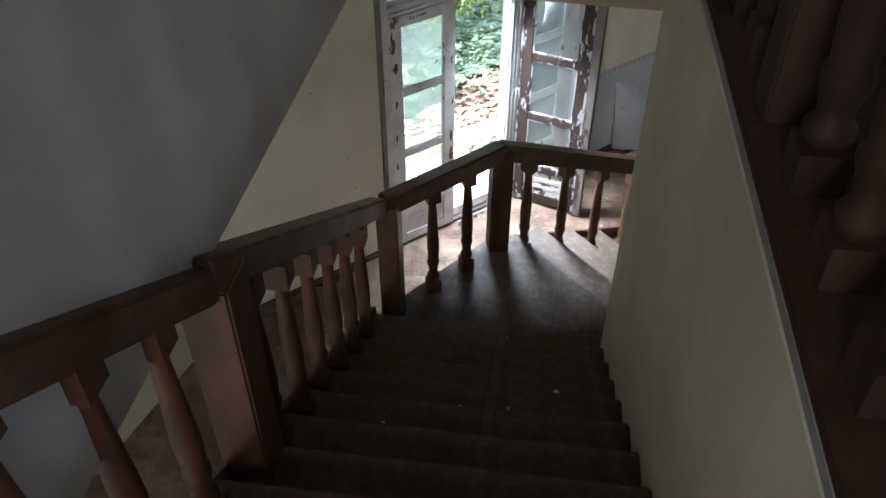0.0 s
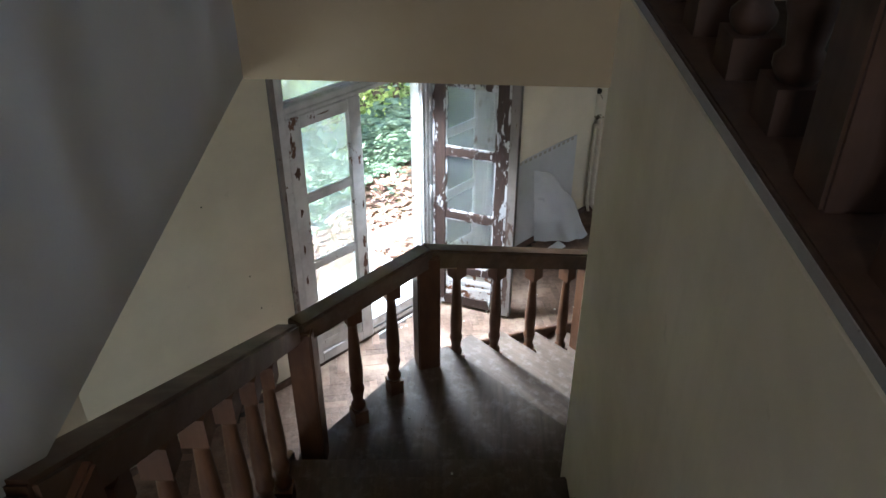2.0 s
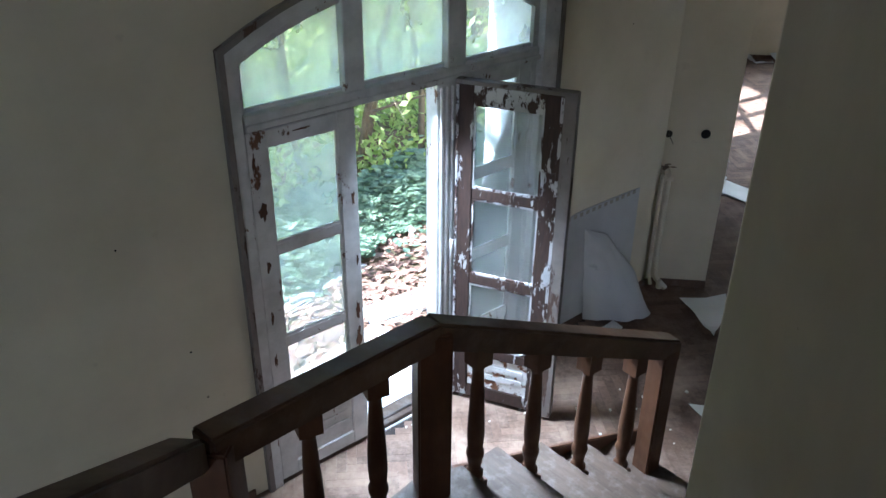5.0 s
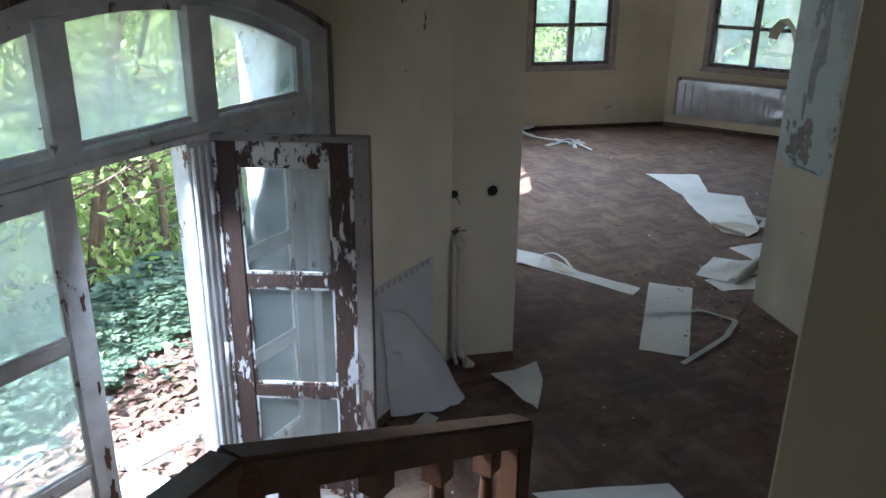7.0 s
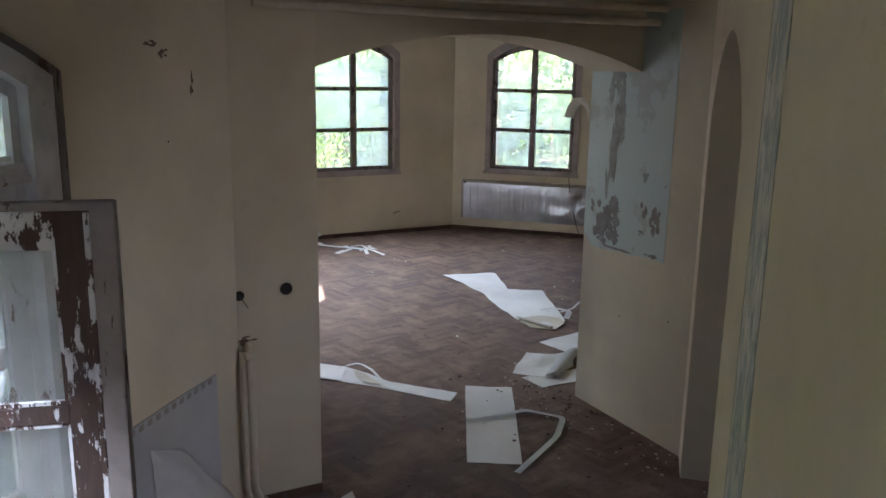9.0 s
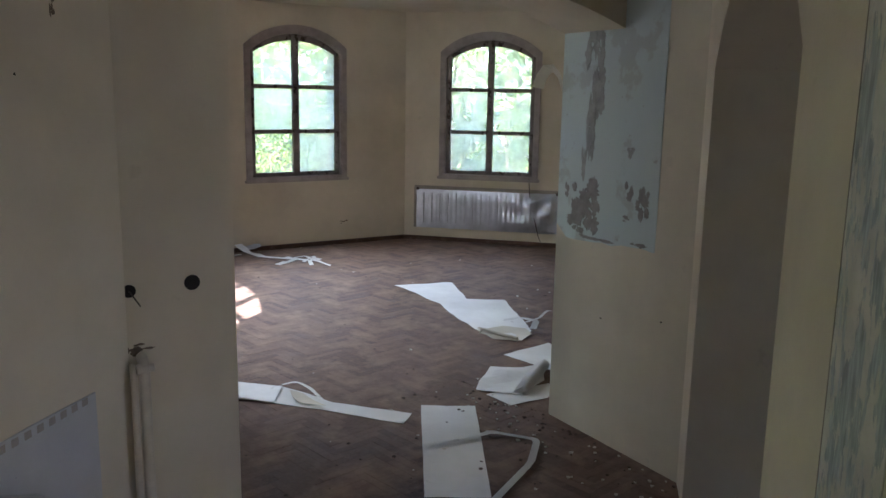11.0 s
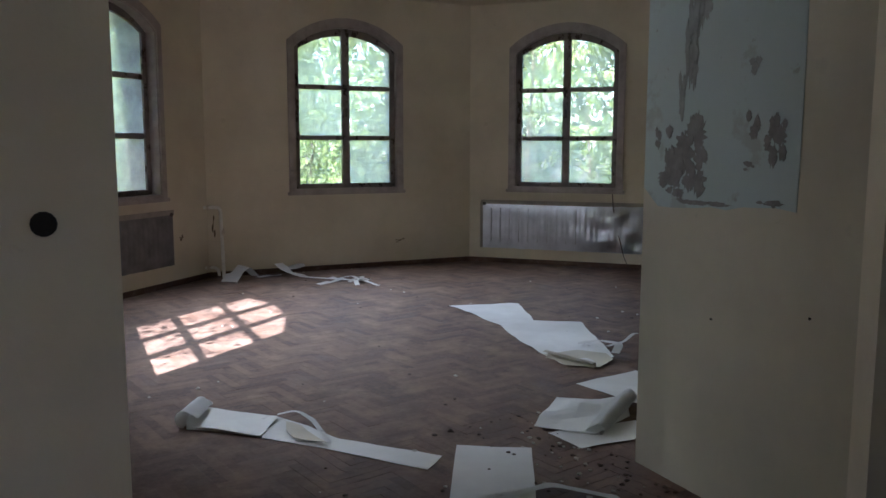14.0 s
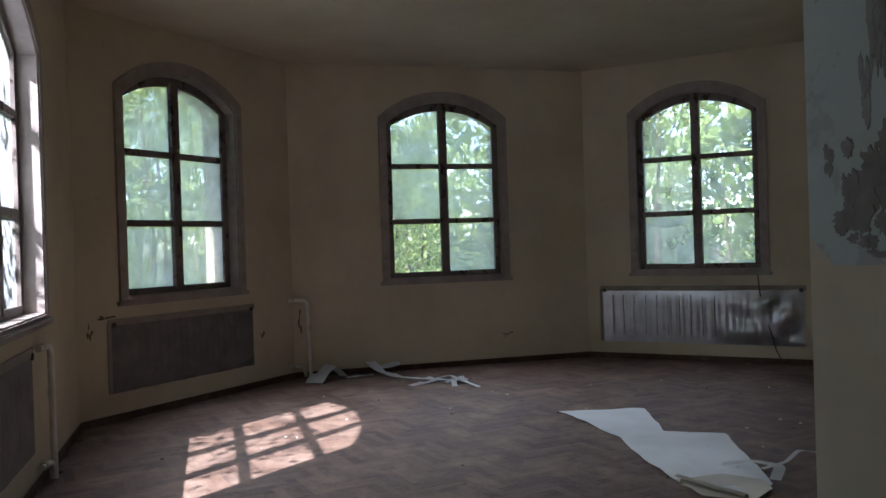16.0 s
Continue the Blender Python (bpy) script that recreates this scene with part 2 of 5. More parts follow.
def prism(bm, loop, v0, v1, m=Matrix()):
    """A loop (u, z) given depth from v0 to v1."""
    a = [bm.verts.new(m @ Vector((u, v0, z))) for u, z in loop]
    b = [bm.verts.new(m @ Vector((u, v1, z))) for u, z in loop]
    bm.faces.new(a), bm.faces.new(b[::-1])
    for i in range(len(a)):
        j = (i + 1) % len(a)
        bm.faces.new((a[i], b[i], b[j], a[j]))


def ring(bm, outer, inner, v0, v1, m=Matrix()):
    n = len(outer)
    o0, i0, o1, i1 = [[bm.verts.new(m @ Vector((u, v, z))) for u, z in lp] for lp, v in ((outer, v0), (inner, v0), (outer, v1), (inner, v1))]
    for k in range(n):
        j = (k + 1) % n
        bm.faces.new((o0[k], o0[j], i0[j], i0[k]))
        bm.faces.new((o1[k], i1[k], i1[j], o1[j]))
        bm.faces.new((o0[k], o1[k], o1[j], o0[j]))
        bm.faces.new((i0[k], i0[j], i1[j], i1[k]))


def pierced(outline, holes, v0, v1):
    """A wall in local (u, v, z): an outline with holes, thick from v0 to v1."""
    bm = bmesh.new()
    edges = []
    for lp in [outline] + holes:
        vs = [bm.verts.new((u, v0, z)) for u, z in lp]
        edges += [bm.edges.new((vs[i], vs[(i + 1) % len(vs)])) for i in range(len(vs))]
    res = bmesh.ops.triangle_fill(bm, edges=edges, use_beauty=True)
    faces = [f for f in res["geom"] if isinstance(f, bmesh.types.BMFace)]
    ext = bmesh.ops.extrude_face_region(bm, geom=faces)
    bmesh.ops.translate(bm, verts=[v for v in ext["geom"] if isinstance(v, bmesh.types.BMVert)], vec=(0, v1 - v0, 0))
    return bm


def along(p, q):
    """The pose of a wall's local frame: u from p to q, v to the left of it (outwards), z up."""
    p, q = Vector((*p, 0)), Vector((*q, 0))
    d = (q - p).normalized()
    return Matrix(((d.x, -d.y, 0, p.x), (d.y, d.x, 0, p.y), (0, 0, 1, 0), (0, 0, 0, 1)))


def wall(name, p, q, z0, z1, v0, v1, holes=(), mat=CREAM, label="cream painted plaster wall", bottom_holes=()):
    L = (Vector(q) - Vector(p)).length
    outline = [(0, z0), (L, z0), (L, z1), (0, z1)]
    for u0, u1, zs, za in sorted(bottom_holes, reverse=True):
        lp = arch_loop(u0, u1, z0, zs, za)
        pts = [lp[0]] + lp[2:][::-1] + [lp[1]]
        outline[1:1] = pts if len(outline) == 4 else pts
    ob = part(name, pierced(outline, list(holes), v0, v1), mat, m=along(p, q))
    return tagged(ob, label, "wall", kind="structure")
# ---- plan ----
ANG = radians(47.5)
E2 = Vector((math.cos(ANG), math.sin(ANG)))
N2 = Vector((E2.y, -E2.x))
DOOR_C = Vector((-0.823, 4.988))
# the upper flight and its two walls stand a little askew to the hall
SKEW = Matrix.Translation((0.28, 2.44, 0)) @ Matrix.Rotation(radians(3.55), 4, "Z") @ Matrix.Translation((-0.28, -2.44, 0))
HALL_H, ROOM_H, UPPER = 3.17, 3.33, 3.45


def skewed(x, y):
    return tuple((SKEW @ Vector((x, y, 0))).to_2d())


def door_pt(u):
    return tuple(DOOR_C + E2 * u)


CORNER_PIPE = (0.846, 6.81)
WALL_END = Vector((0.27, 2.47))
RP2 = Vector((3.66, 6.21))

def slab(name, pts, z0, z1, mat):
    bm = bmesh.new()
    lo = [bm.verts.new((x, y, z0)) for x, y in pts]
    es = [bm.edges.new((lo[i], lo[(i + 1) % len(lo)])) for i in range(len(lo))]
    res = bmesh.ops.triangle_fill(bm, edges=es, use_beauty=True)
    ext = bmesh.ops.extrude_face_region(bm, geom=[f for f in res["geom"] if isinstance(f, bmesh.types.BMFace)])
    bmesh.ops.translate(bm, verts=[v for v in ext["geom"] if isinstance(v, bmesh.types.BMVert)], vec=(0, 0, z1 - z0))
    return part(name, bm, mat)


# floors
DW0 = -2.6
HALL = [tuple(Vector(door_pt(DW0)) - N2 * 0.3), tuple(Vector(door_pt(2.42)) - N2 * 0.3), (0.65, 7.1), (9.1, 7.1), (9.1, 2.3)]
BAY = [(0.75, 6.9), (8.1, 6.9), (8.1, 12.2), (6.15, 14.15), (2.65, 14.15), (0.75, 12.2)]
subfloor = slab("floor", HALL + [(9.1, -4.1), (-4.1, -4.1)], -0.2, -0.012, DARK_WOOD)
tagged(subfloor, "dark worn floor under the parquet", "floor", kind="structure")
part_bay = slab("floor_bay", BAY, -0.19, -0.0125, DARK_WOOD)
tagged(part_bay, "dark worn floor under the bay room parquet", "floor", kind="structure")

# hall door wall, u runs from the far left corner to the pipe wall
wall("wall_door", door_pt(DW0), CORNER_PIPE, -0.05, 3.46, 0.0, 0.45, bottom_holes=[(-0.99 - DW0, 1.05 - DW0, 2.48, 2.75)])
wall("wall_pipe", (0.70, 6.83), (1.33, 6.83), -0.05, 3.4, 0.0, 0.55, label="cream plaster wall beside the wide arch")
# arch wall to the bay room: spandrel over the opening
bm = bmesh.new()
lp = [(0, 3.4)] + [(u, z) for u, z in arch_loop(0, 2.33, 2.0, 2.55, 2.76)[2:][::-1]] + [(2.33, 3.4)]
prism(bm, lp, 0.0, 0.55, along((1.33, 6.83), (3.66, 6.83)))
tagged(part("wall_arch", bm, CREAM), "cream plaster wall over the flat arch", "wall", kind="structure")
# pillar wall right of the arch
wall("wall_pillar", (3.66, 6.21), (3.66, 7.38), -0.05, 3.4, -0.5, 0.0, label="stained cream plaster wall with a peeled blue patch", mat=PILLAR)
# wall line right of the lower flight
Lw = (RP2 - WALL_END).length
J0, J1 = Lw - 2.13, Lw - 0.31
wall("wall_stair_side", tuple(WALL_END), tuple(RP2), -0.05, 3.4, -0.5, 0.0, bottom_holes=[(J0, J1, 2.3, 2.75)], label="cream plaster wall with an arched opening")
# right wall of the upper flight
wall("wall_stair_right", skewed(0.28, -4.0), (0.272, 2.47), -0.05, 3.53, -0.24, 0.0, mat=CREAM_STREAKED, label="streaked cream plaster wall along the stair")
# grey wall above the hall ceiling, left of the stair
bm = bmesh.new()
prism(bm, [(0, HALL_H), (0, 6.2), (6.5, 6.2), (6.5, HALL_H)], -0.2, 0.0, along(skewed(-1.081, 2.60), skewed(-1.081, -3.9)))
tagged(part("wall_stair_left", bm, GREY_WALL), "plain grey plaster wall above the handrail", "wall", kind="structure")
wall("beam", (-1.20, 2.44), (0.278, 2.44), HALL_H - 0.004, 6.2, 0.0, 0.25, mat=BEAM_PAINT, label="brown painted plaster beam across the stairwell")
# unseen wall under the flight, added to keep lamp light off the lower balusters
bm = bmesh.new()
prism(bm, [(0, -0.05), (3.75, -0.05), (3.75, 3.1), (0.0, 0.62)], 0.0, 0.10, along(skewed(-1.14, 2.50), skewed(-1.14, -1.25)))
tagged(part("wall_light_block", bm, CREAM), "unseen cream plaster wall under the stair, added to block light", "wall", kind="structure")
wall("wall_stair_under", (-1.33, -1.2), (0.5, -1.2), -0.05, 3.0, -0.2, 0.0, label="plain plaster wall under the stair")

# bay room
C01, C12, C23, C34 = (0.87, 12.17), (2.70, 14.0), (6.107, 14.0), (7.94, 12.17)
WT = 0.42
WIN = arch_loop(-0.66, 0.66, 0.99, 2.70, 2.95)


def win_hole(uc):
    return [(u + uc, z) for u, z in WIN]


L1 = (Vector(C12) - Vector(C01)).length
U1 = (Vector((1.72, 12.925)) - Vector(C01)).dot((Vector(C12) - Vector(C01)).normalized())
U2 = 4.41 - C12[0]
U3 = (Vector((7.0, 13.1)) - Vector(C23)).dot((Vector(C34) - Vector(C23)).normalized())
W0_LOOP = arch_loop(-0.92, 0.92, 0.99, 2.62, 2.95)
U0 = 9.93 - 7.38
wall("wall_bay_1", C01, C12, -0.05, 3.5, 0, WT, [win_hole(U1)])
wall("wall_bay_2", C12, C23, -0.05, 3.5, 0, WT, [win_hole(U2)])
wall("wall_bay_3", C23, C34, -0.05, 3.5, 0, WT, [win_hole(U3)])
wall("wall_bay_0", (0.87, 7.38), C01, -0.05, 3.5, 0, 0.20, [[(u + U0, z) for u, z in W0_LOOP]])
wall("wall_bay_4", C34, (7.94, 7.38), -0.05, 3.5, 0, WT)
wall("wall_bay_5", (7.94, 7.38), (3.66, 7.38), -0.05, 3.5, 0, 0.2)
bm = bmesh.new()
box(bm, 0.5, 8.4, 7.1, 14.5, ROOM_H, ROOM_H + 0.2)
tagged(part("ceiling_bay", bm, CEIL), "stained cream plaster ceiling", "ceiling", kind="structure")
tagged(slab("ceiling_hall", HALL[:-1] + [(9.1, 2.55), skewed(-1.284, 2.60), skewed(-1.284, -4.2), (-4.1, -4.1)], HALL_H, UPPER, CEIL), "cream plaster ceiling of the hall", "ceiling", kind="structure")
bm = bmesh.new()
box(bm, 0.52, 7, -4, 2.39, HALL_H + 0.1, 3.51)
box(bm, -1.0, 0.515, -4, -1.58, 3.35, 3.51)
tagged(part("floor_upper", bm, DARK_WOOD), "dark wooden upper floor beside the stairwell", "floor", kind="structure")
bm = bmesh.new()
box(bm, -1.3, 7.2, -4.2, 2.6, 6.2, 6.4)
tagged(part("ceiling_upper", bm, CEIL), "plaster ceiling of the upper floor", "ceiling", kind="structure")
# plain walls that close the place; four hold openings added for fill lamps
wall("wall_close_1", door_pt(DW0), (-4.0, -4.0), -0.05, 3.4, -0.2, 0.0)
wall("wall_close_2", (-4.2, -4.0), (9.0, -4.0), -0.05, 3.4, -0.2, 0.0, [arch_loop(1.0, 2.2, 1.0, 2.4, 2.6)], label="plain plaster wall with an unseen arched opening added for light")
wall("wall_upper_back", (-1.3, -4.0), (7.2, -4.0), 3.4, 6.3, -0.2, 0.0, holes=[arch_loop(0.35, 1.55, 4.35, 5.7, 5.95)], label="plaster wall with an unseen arched opening added at the stair head")
wall("wall_close_3", (7.0, -4.0), (7.0, 2.3), 3.3, 6.3, -0.2, 0.0, holes=[arch_loop(3.6, 4.9, 4.35, 5.7, 5.95)], label="upper plaster wall with an unseen arched opening added for light")
wall("wall_close_4", (9.0, -4.0), (9.0, 9.5), -0.05, 3.4, -0.2, 0.0, [arch_loop(3.7, 4.9, 1.0, 2.4, 2.6)], label="plain plaster wall with an unseen arched opening added for light")
wall("wall_close_5", (0.3, 2.4), (7.2, 2.4), 3.3, 6.3, 0.0, 0.2)

# ---- stairs ----
RISE, GO, ZL = 0.18, 0.272, 0.81
stair = empty("staircase", Matrix(), "worn brown wooden staircase with closed risers", "staircase", kind="")
NOSE1 = 2.59


def nose_y(k):
    return NOSE1 - GO * (k - 1)


for k in range(1, 16):
    y = nose_y(k)
    m = SKEW @ Matrix.Translation((-0.42, y, ZL + RISE * k))
    bm = bmesh.new()
    box(bm, -0.72, 0.698, -GO - 0.03, 0.03, -0.04, 0.0)
    bevel(bm, 0.010, 2)
    part("tread", bm, STAIR_WOOD, stair, m=m)
    bm = bmesh.new()
    box(bm, -0.71, 0.696, -0.02, 0.0, -RISE + 0.001, -0.041)
    part("riser", bm, STAIR_WOOD, stair, m=m)
# landing
A, B, C = Vector((-1.06, 2.70)), Vector((-0.50, 3.53)), Vector((0.60, 4.50))
ZB, ZC = 1.705, 1.02
S0 = Vector((-0.38, 3.69))
G2, R2 = 0.33, ZL / 5
bm = bmesh.new()
lpts = [(-1.16, 2.40), (-1.16, 2.72), tuple(B - N2 * 0.1), tuple(S0), tuple(S0 + N2 * 1.12), (0.268, 2.5), (0.268, 2.40)]
top = [bm.verts.new((x, y, ZL)) for x, y in lpts]
low = [bm.verts.new((x, y, ZL - 0.045)) for x, y in lpts]
bm.faces.new(top), bm.faces.new(low[::-1])
for i in range(len(top)):
    j = (i + 1) % len(top)
    bm.faces.new((top[i], low[i], low[j], top[j]))
part("landing", bm, STAIR_WOOD, stair)
me = Matrix(((E2.x, N2.x, 0, 0), (E2.y, N2.y, 0, 0), (0, 0, 1, 0), (0, 0, 0, 1)))
for i in range(0, 5):
    o = S0 + E2 * (G2 * i)
    m = Matrix.Translation((o.x, o.y, ZL - R2 * i)) @ me
    if i:
        bm = bmesh.new()
        box(bm, -G2 - 0.02, 0.02, -0.12, 1.16, -0.04, 0.0)
        bevel(bm, 0.010, 2)
        part("tread", bm, STAIR_WOOD, stair, m=m)
    bm = bmesh.new()
    box(bm, -0.03, -0.008, -0.10, 1.14, -R2 + 0.001, -0.042)
    part("riser", bm, STAIR_WOOD, stair, m=m)
# strings and the closed side under the landing
part("string", beam_between((-1.155, nose_y(15) - 0.2, ZL + RISE * 15 + 0.02), (-1.155, 2.7, ZL + RISE - 0.02), 0.035, 0.34), RAIL_WOOD, stair, m=SKEW)
part("string", beam_between((A.x - 0.09, A.y, ZL - 0.002), (B.x - 0.06, B.y + 0.05, ZL - 0.002), 0.03, 0.22), RAIL_WOOD, stair)
part("string", beam_between((S0.x - 0.1, S0.y + 0.02, ZL - 0.05), (S0.x + E2.x * 1.6 - 0.05, S0.y + E2.y * 1.6 + 0.08, 0.06), 0.03, 0.16), RAIL_WOOD, stair)


def post(x, y, z0, z1, w=0.13, rot=0.0, mat=RAIL_WOOD, base=Matrix()):
    bm = bmesh.new()
    box(bm, -w / 2, w / 2, -w / 2, w / 2, 0, z1 - z0)
    bevel(bm, 0.008, 2)
    return part("newel_post", bm, mat, stair, m=base @ pose(x, y, z0, 0, 0, rot))


def baluster(x, y, z0, z1, rot=0.0, w=0.085, parent=None, mat=RAIL_WOOD, base=Matrix()):
    h = z1 - z0
    bm = bmesh.new()
    b0 = 0.12 * h
    r = w / 2
    vs = box(bm, -r, r, -r, r, 0, b0)
    vs += box(bm, -r, r, -r, r, h - 0.10 * h, h + 0.03)
    prof = [(r * 0.72, b0), (r * 0.98, b0 + 0.03 * h), (r * 0.98, b0 + 0.055 * h), (r * 0.66, b0 + 0.08 * h), (r * 0.82, b0 + 0.15 * h), (r * 0.98, b0 + 0.175 * h),
            (r * 0.98, b0 + 0.20 * h), (r * 0.80, b0 + 0.22 * h), (r * 0.95, b0 + 0.32 * h), (r * 0.90, b0 + 0.42 * h), (r * 0.62, h * 0.84), (r * 0.60, h * 0.87), (r * 0.95, h * 0.90)]
    lathe(bm, prof, 12)
    return part("baluster", bm, mat, parent or stair, m=base @ pose(x, y, z0, 0, 0, rot))


def rail_z(y):
    """Top of the handrail above the nosing line."""
    return ZL + RISE + (NOSE1 - y) * RISE / GO + 0.905


XR = -1.085
RAIL_H = 0.13
P0, P1 = 0.64, 2.71
part("handrail", beam_between((XR, -1.3, rail_z(-1.3) - 0.015), (XR, P0 - 0.06, rail_z(P0 - 0.06) - 0.015), 0.11, RAIL_H, 0.012), RAIL_TOP, stair, m=SKEW)
part("handrail", beam_between((XR, P0 - 0.08, rail_z(P0 - 0.08) + 0.02), (XR, P1, rail_z(P1) + 0.02), 0.112, RAIL_H, 0.012), RAIL_TOP, stair, m=SKEW)
ZA = rail_z(A.y) - 0.01
part("handrail", beam_between((A.x - 0.02, A.y - 0.03, ZA), (B.x, B.y, ZB), 0.11, RAIL_H, 0.012), RAIL_TOP, stair)
part("handrail", beam_between((B.x, B.y, ZB), (C.x + 0.05, C.y + 0.045, ZC), 0.11, RAIL_H, 0.012), RAIL_TOP, stair)
post(XR, P0, ZL + RISE * 7 - 0.05, rail_z(P0) - 0.05, 0.16, base=SKEW)
post(A.x, A.y, ZL - 0.1, ZA - 0.05, 0.13)
post(B.x, B.y, ZL, ZB - 0.05, 0.14, 20)
post(C.x, C.y, 0.0, ZC - 0.04, 0.11, 42)
for k in range(2, 16):
    y = nose_y(k) - 0.12
    if abs(y - P0) > 0.14:
        baluster(XR + 0.005, y, ZL + RISE * k, rail_z(y) - RAIL_H + 0.0, base=SKEW)
for s in (0.36, 0.68):
    p = A.lerp(B, s)
    baluster(p.x, p.y, ZL, ZA + (ZB - ZA) * s - 0.12, 32)
for i in range(1, 5):
    s = (i - 0.30) / 4.35
    p = B.lerp(C, s)
    baluster(p.x, p.y, ZL - R2 * i, ZB + (ZC - ZB) * s - 0.12, 45)

# ---- windows and doors ----
def arch_z(u, hw, zs, za):
    rise = za - zs
    r = (hw * hw + rise * rise) / (2 * rise)
    return za - r + math.sqrt(max(0.0, r * r - u * u))


def pane(parent, m, u0, u1, z0, z1, v, top=None, mat=GLASS):
    """A glass pane 4 mm thick; top gives its arched head."""
    lp = [(u0, z0), (u1, z0)]
    if top:
        lp += [(u1 + (u0 - u1) * i / 8, top(u1 + (u0 - u1) * i / 8)) for i in range(9)]
    else:
        lp += [(u1, z1), (u0, z1)]
    bm = bmesh.new()
    prism(bm, lp, v, v + 0.004, m)
    ob = part("pane", bm, mat, parent)
    ob.visible_shadow = False
    return ob


def bar(parent, name, mat, u0, u1, v0, v1, z0, z1, m=Matrix(), b=0.004, label=""):
    bm = bmesh.new()
    box(bm, u0, u1, v0, v1, z0, z1)
    bevel(bm, b, 2)
    bm.transform(m)
    return part(name, bm, mat, parent, label)


def arched_window(name, m, hw, z0, zs, za, cols, inset, glassmat=GLASS, label="", clear=None):
    """Timber window in a wall's frame m, centred at u = 0: trim, frame, posts, bars, panes and sill."""
    w = empty(name, m, label or "arched timber window with six panes and weathered paint", "window", kind="structure")
    bm = bmesh.new()
    ring(bm, arch_loop(-hw - 0.075, hw + 0.075, z0 - 0.02, zs + 0.07, za + 0.105), arch_loop(-hw - 0.005, hw + 0.005, z0 + 0.01, zs, za), -0.03, 0.015)
    part("trim", bm, TRIM_PAINT, w, "mauve-grey painted trim")
    bm = bmesh.new()
    ring(bm, arch_loop(-hw - 0.055, hw + 0.055, z0 - 0.01, zs + 0.05, za + 0.065), arch_loop(-hw + 0.012, hw - 0.012, z0 + 0.02, zs - 0.01, za - 0.012), -0.018, inset)
    part("lining", bm, TRIM_PAINT, w)
    fw = 0.075
    bm = bmesh.new()
    ring(bm, arch_loop(-hw + 0.001, hw - 0.001, z0, zs - 0.002, za - 0.002), arch_loop(-hw + fw, hw - fw, z0 + fw, zs - 0.02, za - fw - 0.02), inset, inset + 0.07)
    part("window_frame", bm, SASH_PAINT, w, "weathered brown-grey frame")
    bar(w, "window_sill", TRIM_PAINT, -hw - 0.10, hw + 0.10, -0.05, inset + 0.02, z0 - 0.055, z0 - 0.015, b=0.008)
    gh = hw - fw

    def top(u):
        return arch_z(u, gh, zs - 0.02, za - fw - 0.02) + 0.01

    zt = [z0 + fw, z0 + fw + 0.56, z0 + fw + 1.17]
    pw = 0.045
    edges = [-gh + 2 * gh * i / cols for i in range(cols + 1)]
    for e in edges[1:-1]:
        post = bar(w, "post", SASH_PAINT, e - pw, e + pw, inset - 0.022, inset + 0.05, z0 + 0.03, top(e) + 0.03)
    for z in zt[1:]:
        bar(w, "glazing_bar", SASH_PAINT, -gh - 0.01, gh + 0.01, inset + 0.004, inset + 0.045, z - 0.028, z + 0.028)
    for col, (a, b) in enumerate(zip(edges, edges[1:])):
        a, b = a + (pw if a > -gh + 0.01 else -0.005), b - (pw if b < gh - 0.01 else -0.005)
        for i, z in enumerate(zt):
            if i < 2:
                pane(w, Matrix(), a, b, z, zt[i + 1] + 0.01, inset + 0.025, mat=GLASS_CLEAR if clear == (col, i) else glassmat)
            else:
                pane(w, Matrix(), a, b, z, 0, inset + 0.025, top, glassmat)
    bm = bmesh.new()
    box(bm, -0.012, 0.012, -0.012, 0.0, -0.05, 0.05)
    box(bm, -0.008, 0.008, -0.04, -0.012, -0.012, 0.06)
    bevel(bm, 0.004)
    part("handle", bm, IRON, post, "dark iron window handle", pose(0.0 if cols == 2 else edges[1], inset - 0.022, (zt[1] + zt[2]) / 2))
    return w


def at_wall(p, q, u):
    return along(p, q) @ Matrix.Translation((u, 0, 0))


MW1, MW2, MW3, MW0 = at_wall(C01, C12, U1), at_wall(C12, C23, U2), at_wall(C23, C34, U3), at_wall((0.87, 7.38), C01, U0)
arched_window("window_1", MW1, 0.66, 0.99, 2.70, 2.95, 2, 0.10)
arched_window("window_2", MW2, 0.66, 0.99, 2.70, 2.95, 2, 0.05, clear=(0, 0))
arched_window("window_3", MW3, 0.66, 0.99, 2.70, 2.95, 2, 0.05, GLASS_DIRTY)
arched_window("window_4", MW0, 0.92, 0.99, 2.62, 2.95, 3, 0.10, label="wide arched timber window with nine panes")

# garden door of the hall
REVEAL = plaster("limewashed_reveal", (0.86, 0.88, 0.90), (0.74, 0.77, 0.80), stain=0.3, streak=0.2)
MD = Matrix(((E2.x, -E2.y, 0, DOOR_C.x), (E2.y, E2.x, 0, DOOR_C.y), (0, 0, 1, 0), (0, 0, 0, 1)))
door_frame = empty("door_frame", MD, "arched door frame with three-pane fanlight, grimy white paint", "door frame", kind="structure")
bm = bmesh.new()
ring(bm, arch_loop(-1.015, 1.15, -0.01, 2.505, 2.785), arch_loop(-0.955, 1.015, -0.005, 2.465, 2.715), -0.03, 0.02)
part("trim", bm, WHITE_PAINT, door_frame, "grimy white moulded trim")
bm = bmesh.new()
ring(bm, arch_loop(-1.04, 1.18, -0.012, 2.52, 2.805), arch_loop(-1.01, 1.145, -0.01, 2.502, 2.782), -0.038, -0.002)
part("outer_moulding", bm, WORN_EDGE, door_frame, "brown-edged outer moulding")
bm = bmesh.new()
